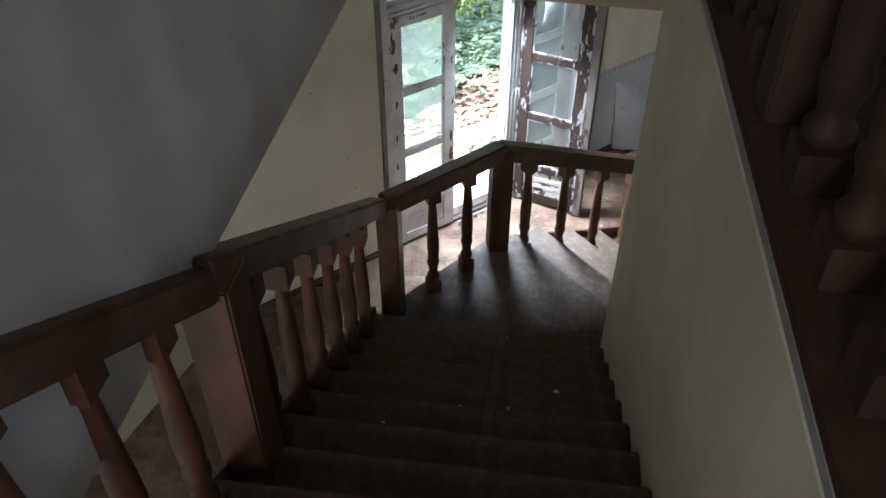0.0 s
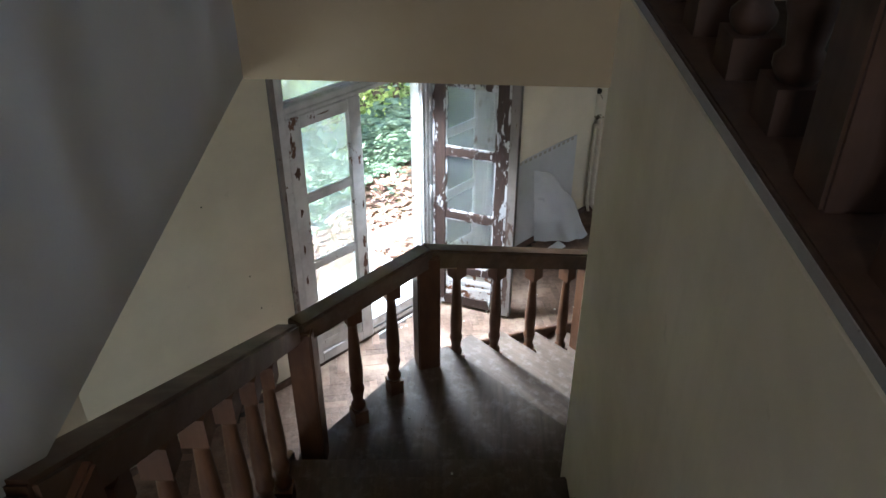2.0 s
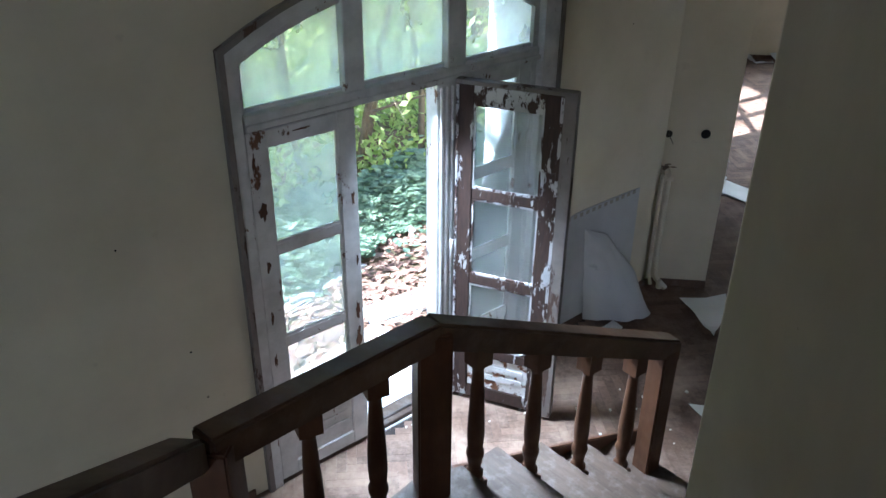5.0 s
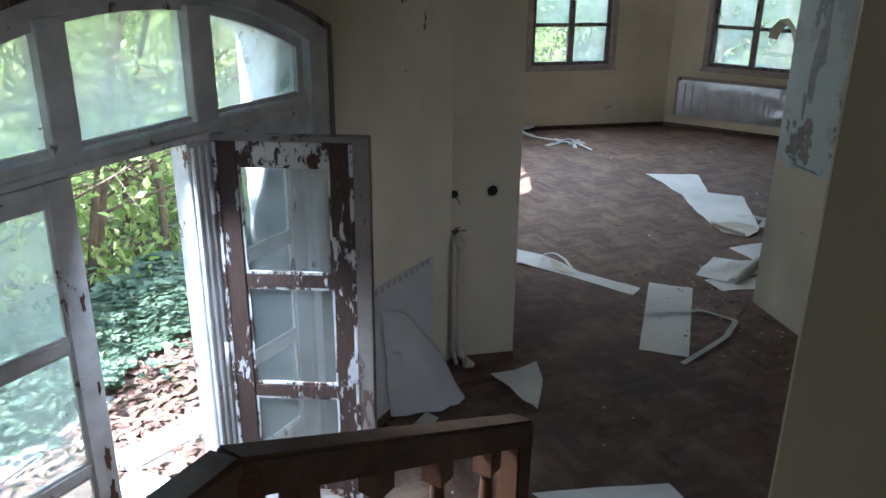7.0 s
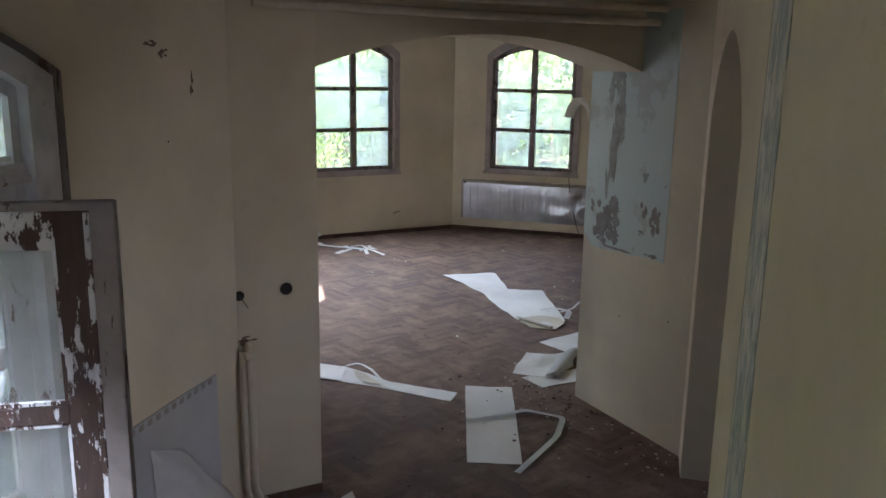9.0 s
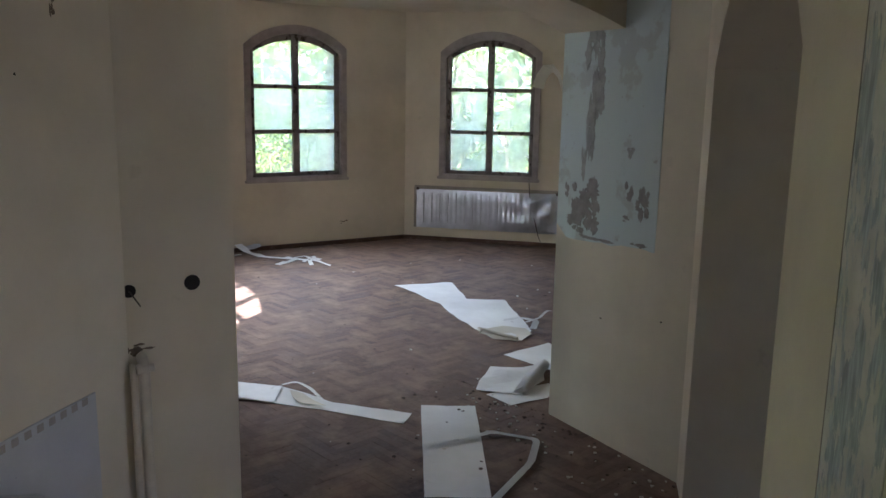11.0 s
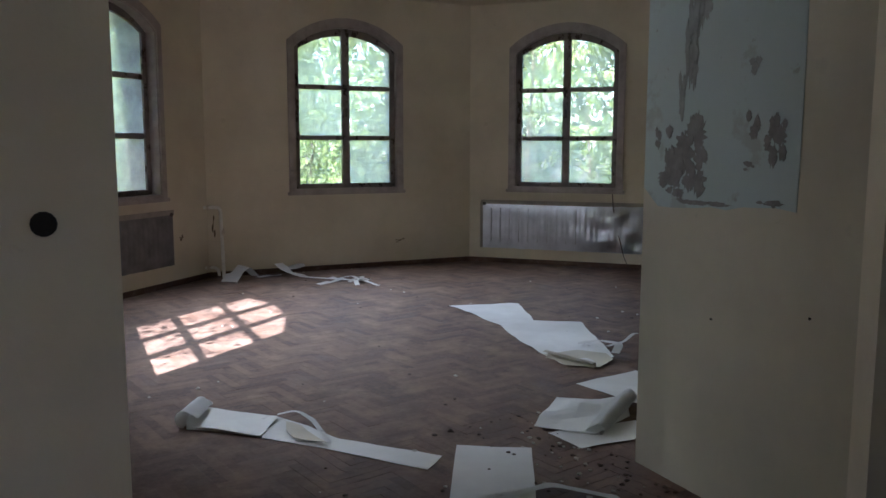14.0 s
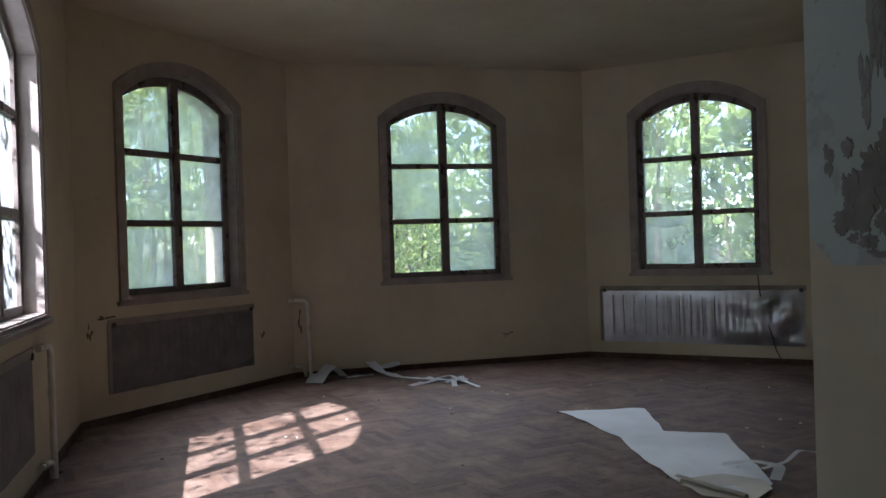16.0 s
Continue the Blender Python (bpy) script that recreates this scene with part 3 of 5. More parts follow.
ring(bm, arch_loop(-0.988, 1.048, -0.02, 2.475, 2.745), arch_loop(-0.915, 0.975, 0.02, 2.43, 2.665), 0.021, 0.12)
part("window_frame", bm, WHITE_PAINT, door_frame)
bm = bmesh.new()
ring(bm, arch_loop(-0.987, 1.047, -0.02, 2.476, 2.746), arch_loop(-0.97, 1.03, 0.03, 2.46, 2.728), 0.121, 0.453)
part("reveal", bm, REVEAL, door_frame, "pale blue-white limewashed reveal")
for u0, u1, z0, z1 in ((-0.372, -0.255, 2.15, 2.67), (0.294, 0.425, 2.15, 2.67), (0.222, 0.40, 0.0, 2.12)):
    bar(door_frame, "mullion", WHITE_PAINT, u0, u1, 0.0, 0.10, z0, z1)
for du in (0.235, 0.275, 0.315):
    bar(door_frame, "moulding", WHITE_PAINT, du, du + 0.018, -0.018, 0.0, 0.02, 2.10)
bar(door_frame, "transom", WHITE_PAINT, -0.94, 1.0, -0.012, 0.10, 2.125, 2.198)
bar(door_frame, "drip_rail", WHITE_PAINT, -0.94, 1.0, -0.03, -0.0125, 2.13, 2.16)
bar(door_frame, "threshold", STAIR_WOOD, -0.965, 1.025, -0.02, 0.40, -0.02, 0.025)
bar(door_frame, "track", IRON, -0.36, 0.25, 0.02, 0.035, 0.0, 0.04)


def fan_top(u):
    return arch_z(u - 0.03, 0.945, 2.435, 2.67)


for a, b in ((-0.914, -0.370), (-0.257, 0.296), (0.423, 0.974)):
    pane(door_frame, Matrix(), a, b, 2.20, 0, 0.05, fan_top, GLASS_DIRTY)
    bar(door_frame, "bead", WHITE_PAINT, a, b, 0.03, 0.05, 2.203, 2.222, b=0.003)


def door_leaf(name, m, w, mat, label, panel_mat, outer_trim=0.0, gm=GLASS_DIRTY, zs=((1.528, 2.045), (0.975, 1.475), (0.43, 0.92))):
    """A glazed leaf: u from the hinge, three panes above a panel."""
    d = empty(name, m, label, "door", kind="structure")
    st = 0.105
    bar(d, "stile", mat, 0, st, -0.02, 0.025, 0.03, 2.125)
    bar(d, "stile", mat, w - st - outer_trim, w - outer_trim, -0.02, 0.025, 0.03, 2.125)
    if outer_trim:
        bar(d, "cover_strip", WORN_EDGE, w - outer_trim - 0.002, w, -0.035, 0.03, 0.02, 2.14)
        bar(d, "cover_strip", WORN_EDGE, 0.0, w, -0.035, 0.03, 2.126, 2.15)
    ui, uo = st - 0.001, w - st - outer_trim + 0.001
    bar(d, "rail", FLAKED if mat is CHIPPED else mat, ui, uo, -0.018, 0.023, zs[0][1], 2.123)
    if mat is CHIPPED:
        for a in (0.004, w - outer_trim - 0.022):
            bar(d, "edge_bead", FLAKED, a, a + 0.018, -0.026, -0.0202, 0.03, 2.12, b=0.003)
    for z0, z1 in ((zs[1][1], zs[0][0]), (zs[2][1], zs[1][0])):
        bar(d, "glazing_bar", mat, ui, uo, -0.015, 0.02, z0, z1)
    bar(d, "rail", mat, ui, uo, -0.018, 0.023, 0.36, 0.43)
    bar(d, "rail", mat, ui, uo, -0.018, 0.023, 0.03, 0.12)
    bar(d, "panel", panel_mat, ui, uo, -0.006, 0.012, 0.119, 0.361, b=0.002)
    for z in (0.19, 0.26):
        bar(d, "bead", panel_mat, ui + 0.03, uo - 0.03, -0.012, -0.006, z, z + 0.045, b=0.003)
    for z0, z1 in zs:
        glazed = pane(d, Matrix(), ui - 0.003, uo + 0.003, z0 - 0.003, z1 + 0.003, 0.002, mat=gm)
        bm = bmesh.new()
        ring(bm, [(ui, z0), (uo, z0), (uo, z1), (ui, z1)], [(ui + 0.012, z0 + 0.012), (uo - 0.012, z0 + 0.012), (uo - 0.012, z1 - 0.012), (ui + 0.012, z1 - 0.012)], -0.012, 0.001)
        part("glazing_bead", bm, FLAKED if mat is CHIPPED else mat, glazed)
    return d


def hinge(d, z):
    bm = bmesh.new()
    lathe(bm, [(0.009, 0), (0.011, 0.004), (0.011, 0.11), (0.007, 0.12)], 8)
    part("hinge", bm, WHITE_PAINT, d, m=pose(-0.008, -0.03, z))


left_leaf = door_leaf("door_1", MD @ pose(-0.95, -0.005, 0, 0, 0, -1.0), 0.60, WHITE_PAINT, "closed glazed door leaf with flaking white paint", WHITE_PAINT, gm=GLASS_HAZY)
open_leaf = door_leaf("door_2", pose(-0.575, 5.215, 0, 0, 0, -15.3), 0.676, CHIPPED, "open glazed door leaf, white paint peeling to brown", HALF_CHIPPED, 0.068, GLASS_CLEAR, ((1.515, 2.018), (0.95, 1.452), (0.43, 0.885)))
right_leaf = door_leaf("door_3", MD @ pose(0.41, 0.045, 0, 0, 0, 0), 0.57, WHITE_PAINT, "closed glazed door leaf behind the open one", WHITE_PAINT, gm=GLASS_CLEAR)
for z in (0.45, 1.05, 1.80):
    hinge(open_leaf, z)
for u, z, w, h in ((0.055, 1.72, 0.05, 0.075), (0.05, 1.42, 0.03, 0.06), (0.56, 0.95, 0.035, 0.10), (0.56, 0.78, 0.04, 0.13), (0.565, 1.65, 0.02, 0.07), (0.56, 0.66, 0.035, 0.09), (0.03, 1.98, 0.02, 0.09), (0.04, 1.12, 0.02, 0.06), (0.035, 0.86, 0.018, 0.08), (0.575, 1.28, 0.014, 0.08), (0.30, 2.09, 0.10, 0.012)):
    bm = bmesh.new()
    r = random.Random(int(z * 100))
    ring_r = [r.uniform(0.22, 0.62) for _ in range(15)]
    prism(bm, [(u + q * w * math.cos(0.42 * i), z + q * h * 1.2 * math.sin(0.42 * i)) for i, q in enumerate(ring_r)], -0.0232, -0.0205)
    part("bare_patch", bm, RAIL_WOOD, left_leaf, "bare orange wood where paint fell off")

# unseen plain misty windows that close the fill-lamp openings on the upper floor and at the back of the hall
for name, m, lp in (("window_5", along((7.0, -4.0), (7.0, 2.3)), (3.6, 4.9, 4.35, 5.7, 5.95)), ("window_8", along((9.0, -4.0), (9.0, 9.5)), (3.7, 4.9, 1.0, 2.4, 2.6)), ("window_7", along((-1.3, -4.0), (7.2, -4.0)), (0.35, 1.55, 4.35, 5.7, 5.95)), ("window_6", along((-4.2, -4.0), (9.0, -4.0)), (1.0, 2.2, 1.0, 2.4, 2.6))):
    w = empty(name, m, "unseen arched window with a misty pane, added for fill light", "window", kind="structure")
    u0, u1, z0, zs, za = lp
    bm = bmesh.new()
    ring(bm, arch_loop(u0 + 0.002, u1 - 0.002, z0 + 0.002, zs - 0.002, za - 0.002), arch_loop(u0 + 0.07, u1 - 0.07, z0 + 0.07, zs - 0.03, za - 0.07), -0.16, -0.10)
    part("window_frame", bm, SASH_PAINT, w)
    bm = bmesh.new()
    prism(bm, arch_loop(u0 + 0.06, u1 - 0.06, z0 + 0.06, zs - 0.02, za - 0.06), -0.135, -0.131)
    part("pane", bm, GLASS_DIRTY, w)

# ---- baseboards ----
def baseboard(p, q, h=0.06):
    L = (Vector(q) - Vector(p)).length
    bm = bmesh.new()
    box(bm, 0, L, -0.018, -0.002, -0.005, h)
    bevel(bm, 0.004)
    tagged(part("baseboard", bm, BASEBOARD, m=along(p, q)), "dark brown wooden baseboard", "baseboard", kind="structure")


for p, q in ((C01, C12), (C12, C23), (C23, C34), ((0.87, 7.40), C01), ((0.86, 6.83), (1.33, 6.83)), ((3.66, 6.22), (3.66, 7.38)), (door_pt(1.12), CORNER_PIPE), (door_pt(-2.5), door_pt(-1.12))):
    baseboard(p, q)
jr = WALL_END + E2 * J1
baseboard(tuple(jr + N2 * 0.48), tuple(jr))
baseboard(tuple(jr), tuple(RP2))

# ---- pipes, radiators' foil, sockets ----
def tube(name, pts, r, mat, parent=None, label="", res=8):
    cu = bpy.data.curves.new(name, "CURVE")
    cu.dimensions, cu.bevel_depth, cu.bevel_resolution, cu.use_fill_caps = "3D", r, 3, True
    sp = cu.splines.new("POLY")
    sp.points.add(len(pts) - 1)
    for a, b in zip(sp.points, pts):
        a.co = (*b, 1)
    tmp = bpy.data.objects.new(name, cu)
    me = bpy.data.meshes.new_from_object(tmp)
    bpy.data.objects.remove(tmp)
    me.materials.clear()
    me.materials.append(mat)
    me.polygons.foreach_set("use_smooth", [True] * len(me.polygons))
    ob = new(name, me)
    ob.parent = parent
    if label:
        ob["label"] = label
    return ob


def bend(pts, r=0.04, n=5):
    """Rounds the corners of a polyline."""
    pts = [Vector(p) for p in pts]
    out = [pts[0]]
    for a, b, c in zip(pts, pts[1:], pts[2:]):
        s, e = b + (a - b).normalized() * r, b + (c - b).normalized() * r
        out += [s.lerp(b, t / n).lerp(b.lerp(e, t / n), t / n) for t in range(n + 1)]
    return out + [pts[-1]]


def valve(parent, m):
    bm = bmesh.new()
    lathe(bm, [(0.022, 0), (0.026, 0.01), (0.026, 0.045), (0.018, 0.055), (0.018, 0.075)], 10)
    part("valve", bm, PIPE, parent, "rusty pipe fitting", m)


hp = empty("heating_pipe", pose(0.90, 6.76, 0), "cream painted heating pipe standing against the wall", "pipe")
tube("pipe", bend([(0, 0.06, 1.0), (0, 0, 1.0), (0, 0, 0.12), (0.06, -0.02, 0.06), (0.10, -0.02, 0.02)], 0.05), 0.024, PIPE, hp)
tube("pipe", bend([(-0.04, 0.05, 0.97), (-0.045, 0.0, 0.95), (-0.045, 0, 0.15), (-0.02, -0.03, 0.05)], 0.04), 0.014, PIPE, hp)
valve(hp, pose(-0.035, 0.0, 0.965, 0, 90, 0))
valve(hp, pose(0.05, -0.03, 0.02))
for i, (x, z, r) in enumerate(((0.865, 1.30, 0.026), (1.134, 1.312, 0.032))):
    bm = bmesh.new()
    lathe(bm, [(r * 1.12, 0.0), (r * 1.05, 0.004), (r, 0.005), (r * 0.98, -0.02), (r * 0.7, -0.021)], 14)
    s = tagged(part("socket_hole", bm, DARK_HOLE, m=pose(x, 6.823, z, 90, 0, 0)), "empty dark round socket hole in the plaster", "socket", "socket holes")
    if not i:
        tube("wire", [(0, 0, 0.0), (0.012, -0.02, 0.03), (0.03, -0.05, 0.03), (0.035, -0.06, 0.045)], 0.003, IRON, s)
for k, (y, z) in enumerate(((6.68, 2.865), (6.62, 2.95))):
    t = tube("ceiling_pipe", [(0.95, y, z), (2.2, y, z - 0.005), (3.64, y, z + 0.005)], 0.026, PIPE)
    tagged(t, "cream painted heating pipe below the ceiling", "pipe", "ceiling pipes")

_m, _n, _l, _p = material("wrinkled_foil")
_v = coords(_n, _l)
_c = ramp(_n, _l, noise_tex(_n, _l, _v, 2.5, 5), [(0.3, (0.42, 0.44, 0.48)), (0.7, (0.66, 0.68, 0.73))])
_l.new(_c, _p.inputs["Base Color"])
_p.inputs["Metallic"].default_value = 0.75
_l.new(ramp(_n, _l, noise_tex(_n, _l, _v, 12, 4), [(0.3, grey(0.28)), (0.7, grey(0.45))]), _p.inputs["Roughness"])
bump(_n, _l, _p, noise_tex(_n, _l, _v, 14, 6), 0.55, 0.008)
FOIL = _m
FOIL_DULL = plain("dull_foil_backing", (0.25, 0.235, 0.235), 0.6, 0.3, 0.45, 5)
DEBRIS_TONE = plain("sooty_plaster", (0.19, 0.14, 0.095), 0.9, 0, 0.5, 20)
SEAM = plain("pale_foil_seam", (0.62, 0.63, 0.66), 0.5, 0.3)
GLUE = plain("glue_edge", (0.36, 0.32, 0.275), 0.8)


def foil_panel(m, u0, u1, z0, z1, mat, ribs=0.006, crumple=0.0, label=""):
    nx, nz = int((u1 - u0) / 0.02), 30
    rnd = random.Random(int(u1 * 100))
    f = empty("reflector_foil", m, label, "foil panel", "foil panels under the windows")
    bm = bmesh.new()
    grid = []
    for i in range(nx + 1):
        row = []
        for j in range(nz + 1):
            u, z = u0 + (u1 - u0) * i / nx, z0 + (z1 - z0) * j / nz
            edge = min(1, 5 * min(i, nx - i) / nx, 4 * min(j, nz - j) / nz)
            d = 0.006 + ribs * abs(math.sin(u * math.pi / 0.075)) * edge
            d += (0.010 + crumple * max(0, (i / nx - 0.6)) * 2.5) * (noise.noise((u * 5, z * 5, 0)) + 0.6) * edge
            row.append(bm.verts.new((u, -d, z + 0.006 * noise.noise((u * 9, j, 1)) * (j in (0, nz)))))
        grid.append(row)
    for i in range(nx):
        for j in range(nz):
            bm.faces.new((grid[i][j], grid[i + 1][j], grid[i + 1][j + 1], grid[i][j + 1])).smooth = True
    ob = part("sheet", bm, mat, f)
    for a, b, c, d in ((u0 - 0.02, u1 + 0.02, z1 - 0.02, z1 + 0.035), (u0 - 0.03, u0 + 0.008, z0, z1)):
        bar(f, "glue_strip", GLUE, a, b, -0.012, -0.001, c, d, b=0.003)
    if mat is FOIL:
        for i in range(1, 14):
            u = u0 + 0.125 * i
            bar(f, "seam", SEAM, u - 0.003, u + 0.003, -0.034, -0.006, z0 + 0.09, z1 - 0.07, b=0.001)
    for u in (u0 + 0.03, u1 - 0.03):
        bm = bmesh.new()
        lathe(bm, [(0.022, 0), (0.022, 0.012), (0.01, 0.014)], 10, pose(u, -0.008, z1 - 0.015, 90, 0, 0))
        part("bracket_stub", bm, IRON, ob)
    return f


foil_panel(at_wall(C23, C34, 0), 0.18, 2.33, 0.19, 0.79, FOIL, 0.013, 0.13, "shiny wrinkled silver reflector foil under a window")
foil_panel(at_wall(C01, C12, 0), 0.30, 1.97, 0.23, 0.80, FOIL_DULL, 0.010, 0.0, "dull grey reflector foil under a window")
foil_panel(at_wall((0.87, 7.38), C01, 0), 1.6, 3.1, 0.22, 0.80, FOIL_DULL, 0.005, 0.0, "dull grey reflector foil under the wide window")


def radiator_stub(m, label):
    p = empty("radiator_pipe", m, label, "pipe", "radiator pipes")
    tube("pipe", bend([(-0.20, -0.03, 0.82), (0.0, -0.06, 0.82), (0.02, -0.06, 0.08), (0.02, -0.06, 0.0)], 0.06), 0.021, RADIATOR_PAINT, p)
    tube("pipe", bend([(-0.20, -0.03, 0.12), (-0.05, -0.06, 0.12), (-0.03, -0.06, 0.02)], 0.05), 0.018, RADIATOR_PAINT, p)
    valve(p, pose(0.02, -0.06, 0.50))
    valve(p, pose(-0.16, -0.035, 0.82, 0, 90, 0))
    valve(p, pose(-0.17, -0.035, 0.12, 0, 90, 0))


radiator_stub(at_wall(C12, C23, 0.14), "cream radiator pipe with valves beside the corner")
radiator_stub(at_wall((0.87, 7.38), C01, 3.35), "cream radiator pipe with valves beside the wide window")
cab = tube("cable", [tuple((at_wall(C23, C34, 0) @ Vector(p))) for p in ((1.88, -0.03, 0.98), (1.90, -0.04, 0.75), (1.97, -0.05, 0.45), (2.05, -0.06, 0.15), (2.12, -0.09, 0.02), (1.95, -0.15, 0.012), (1.8, -0.12, 0.012))], 0.006, IRON)
tagged(cab, "thin dark cable hanging down from the window sill", "cable")

# torn foil on the door wall
MDW = MD
torn = empty("torn_foil", MDW, "torn grey-white reflector sheet peeling off the wall", "foil panel")
PAPER = plaster("white_lining_sheet", (0.80, 0.80, 0.77), (0.60, 0.59, 0.56), rough=0.6, stain=0.8)
PAPER_CREAM = plaster("cream_lining_sheet", (0.66, 0.61, 0.49), (0.46, 0.42, 0.33), rough=0.65, stain=0.6)
PAPER_GREY = plaster("silvery_lining_sheet", (0.47, 0.465, 0.46), (0.34, 0.335, 0.33), rough=0.45, stain=0.5)
bm = bmesh.new()
prism(bm, [(1.34, 0.04), (1.70, 0.05), (2.0, 0.20), (2.22, 0.27), (2.218, 0.60), (2.216, 0.945), (1.86, 0.955), (1.50, 0.955), (1.36, 0.93)], -0.008, -0.002)
part("sheet", bm, PAPER_GREY, torn)
for a in range(12):
    u = 1.40 + a * 0.066
    bar(torn, "glue_strip", GLUE, u, u + 0.036, -0.011, -0.0085, 0.915, 0.945, b=0.001)
bm = bmesh.new()
g = []
# the flap hangs from one point of the sheet, swings out into a cone and rests its tip on the floor
RIDGE = [Vector(p) for p in ((1.60, -0.012, 0.80), (1.80, -0.06, 0.715), (2.06, -0.15, 0.36), (2.09, -0.33, 0.045))]
for i in range(19):
    row = []
    for j in range(23):
        s, t = i / 14, j / 22
        left = Vector((1.60, -0.012, 0.80)).lerp(Vector((1.66, -0.03, 0.02)), t)
        k = min(2, int(t * 3))
        ridge = RIDGE[k].lerp(RIDGE[k + 1], t * 3 - k)
        if s <= 1:
            q = left.lerp(ridge, s) + Vector((0.02, -0.11, 0.0)) * math.sin(math.pi * s) * t
        else:
            q = ridge + Vector((-0.05, 0.16 * t, -0.02)) * (s - 1) / 0.29
        w = 0.035 * t
        q += Vector((noise.noise((s * 5, t * 5, 1)), -noise.noise((s * 4, t * 6, 3)), 0.6 * noise.noise((s * 6, t * 6, 7)))) * w
        q.z = max(q.z, 0.006)
        row.append(bm.verts.new(q))
    g.append(row)
for i in range(18):
    for j in range(22):
        bm.faces.new((g[i][j], g[i + 1][j], g[i + 1][j + 1], g[i][j + 1])).smooth = True
part("loose_flap", bm, PAPER_GREY, torn, "silvery flap hanging loose")

# peeled blue patch on the pillar wall
_m, _n, _l, _p = material("pale_blue_distemper")
_v = coords(_n, _l)
_big = noise_tex(_n, _l, _v, 2.3, 7)
_c = mix(_n, _l, ramp(_n, _l, _big, [(0.55, grey(0)), (0.58, grey(0.8))]), (0.47, 0.545, 0.53), (0.40, 0.42, 0.40))
_c = mix(_n, _l, ramp(_n, _l, noise_tex(_n, _l, _v, 14, 5), [(0.66, grey(0)), (0.70, grey(0.6))]), _c, (0.30, 0.28, 0.25))
_l.new(_c, _p.inputs["Base Color"])
_p.inputs["Roughness"].default_value = 0.85
bump(_n, _l, _p, _big, 0.3, 0.004)
BLUE = _m
BARE_PALE = plain("thinly_scraped_plaster", (0.385, 0.39, 0.37), 0.9, 0, 0.35, 12)
BARE = plain("bare_grey_plaster", (0.30, 0.285, 0.27), 0.9, 0, 0.4, 12)
MP = along((3.66, 6.21), (3.66, 7.38))
patch = empty("peeled_patch", MP, "pale blue old paint exposed where the wallpaper came off", "paint patch", kind="structure")
rnd = random.Random(4)
bm = bmesh.new()
edge = [(0.28, 2.95)] + [(0.28 + 0.005 * rnd.random(), 2.6 - i * 0.23) for i in range(6)]
edge += [(0.285, 1.285)] + [(0.30 + 0.085 * i, 1.27 + 0.03 * rnd.random() - 0.002 * i) for i in range(1, 10)] + [(1.165, 1.34), (1.165, 2.95)]
prism(bm, edge, 0.0, 0.004)
part("patch", bm, BLUE, patch)


def blotch(cx, cz, w, h, seed, jag=0.3, n=26):
    r = random.Random(seed)
    return [(cx + w * math.cos(2 * math.pi * i / n) * (1 - jag * r.random()), cz + h * math.sin(2 * math.pi * i / n) * (1 - jag * r.random())) for i in range(n)]


for cx, cz, w, h, k, sd in ((0.90, 1.50, 0.10, 0.13, 9, 1), (0.98, 1.36, 0.06, 0.04, 6, 2), (1.08, 1.56, 0.02, 0.04, 3, 14), (0.40, 1.56, 0.045, 0.075, 7, 3), (0.52, 1.62, 0.03, 0.05, 5, 4), (0.52, 1.45, 0.03, 0.015, 3, 5), (0.86, 2.62, 0.07, 0.22, 12, 6),
                           (0.82, 2.25, 0.05, 0.16, 12, 7), (0.88, 1.98, 0.035, 0.18, 12, 8), (0.93, 1.75, 0.02, 0.09, 6, 18), (0.42, 1.31, 0.05, 0.012, 5, 9), (0.52, 1.84, 0.025, 0.03, 4, 10), (0.80, 1.29, 0.12, 0.008, 8, 12)):
    r = random.Random(sd)
    bm = bmesh.new()
    for q in range(k * 2):
        f = r.uniform(0.22, 0.6) if q > 2 else 0.75
        lp = blotch(min(1.12, max(0.33, cx + w * r.uniform(-1, 1))), max(1.285, cz + h * r.uniform(-1, 1)), max(0.012, w * f), max(0.008, h * f), sd * 31 + q, 0.55, 30)
        prism(bm, lp, 0.0041, 0.0046 + 0.00012 * q)
    part("bare_spot", bm, BARE_PALE if cz > 1.7 else BARE, patch, "grey bare plaster spot")
bm = bmesh.new()
path = [(-0.01, 2.20), (0.02, 2.29), (0.06, 2.335), (0.10, 2.33), (0.135, 2.28), (0.15, 2.21)]
rows = []
for i, (v, z) in enumerate(path):
    a, b = path[max(i - 1, 0)], path[min(i + 1, 5)]
    d = Vector((b[0] - a[0], b[1] - a[1])).normalized() * 0.03
    rows.append([bm.verts.new((1.174 + 0.012 * i + k * 0.02, v - d.y * k, z + d.x * k)) for k in (-1, 1)])
for a, b in zip(rows, rows[1:]):
    bm.faces.new((a[0], b[0], b[1], a[1]))
bmesh.ops.solidify(bm, geom=bm.faces[:], thickness=0.002)
CURL, _n, _l, _p = material("thin_wallpaper")
_p.inputs["Base Color"].default_value = (0.84, 0.82, 0.74, 1)
_tr, _ms = _n.new("ShaderNodeBsdfTranslucent"), _n.new("ShaderNodeMixShader")
_tr.inputs["Color"].default_value = (0.84, 0.82, 0.74, 1)
_ms.inputs[0].default_value = 0.5
_l.new(_p.outputs[0], _ms.inputs[1])
_l.new(_tr.outputs[0], _ms.inputs[2])
_l.new(_ms.outputs[0], _n["Material Output"].inputs["Surface"])
tagged(part("wallpaper_curl", bm, CURL, m=MP), "cream strip of wallpaper curling off the wall", "wallpaper strip")

# raw plaster seam on the stair side wall
MS = along(tuple(WALL_END), tuple(RP2))
seam = empty("plaster_seam", MS, "grey filled vertical seam in the cream wall", "plaster seam", kind="structure")
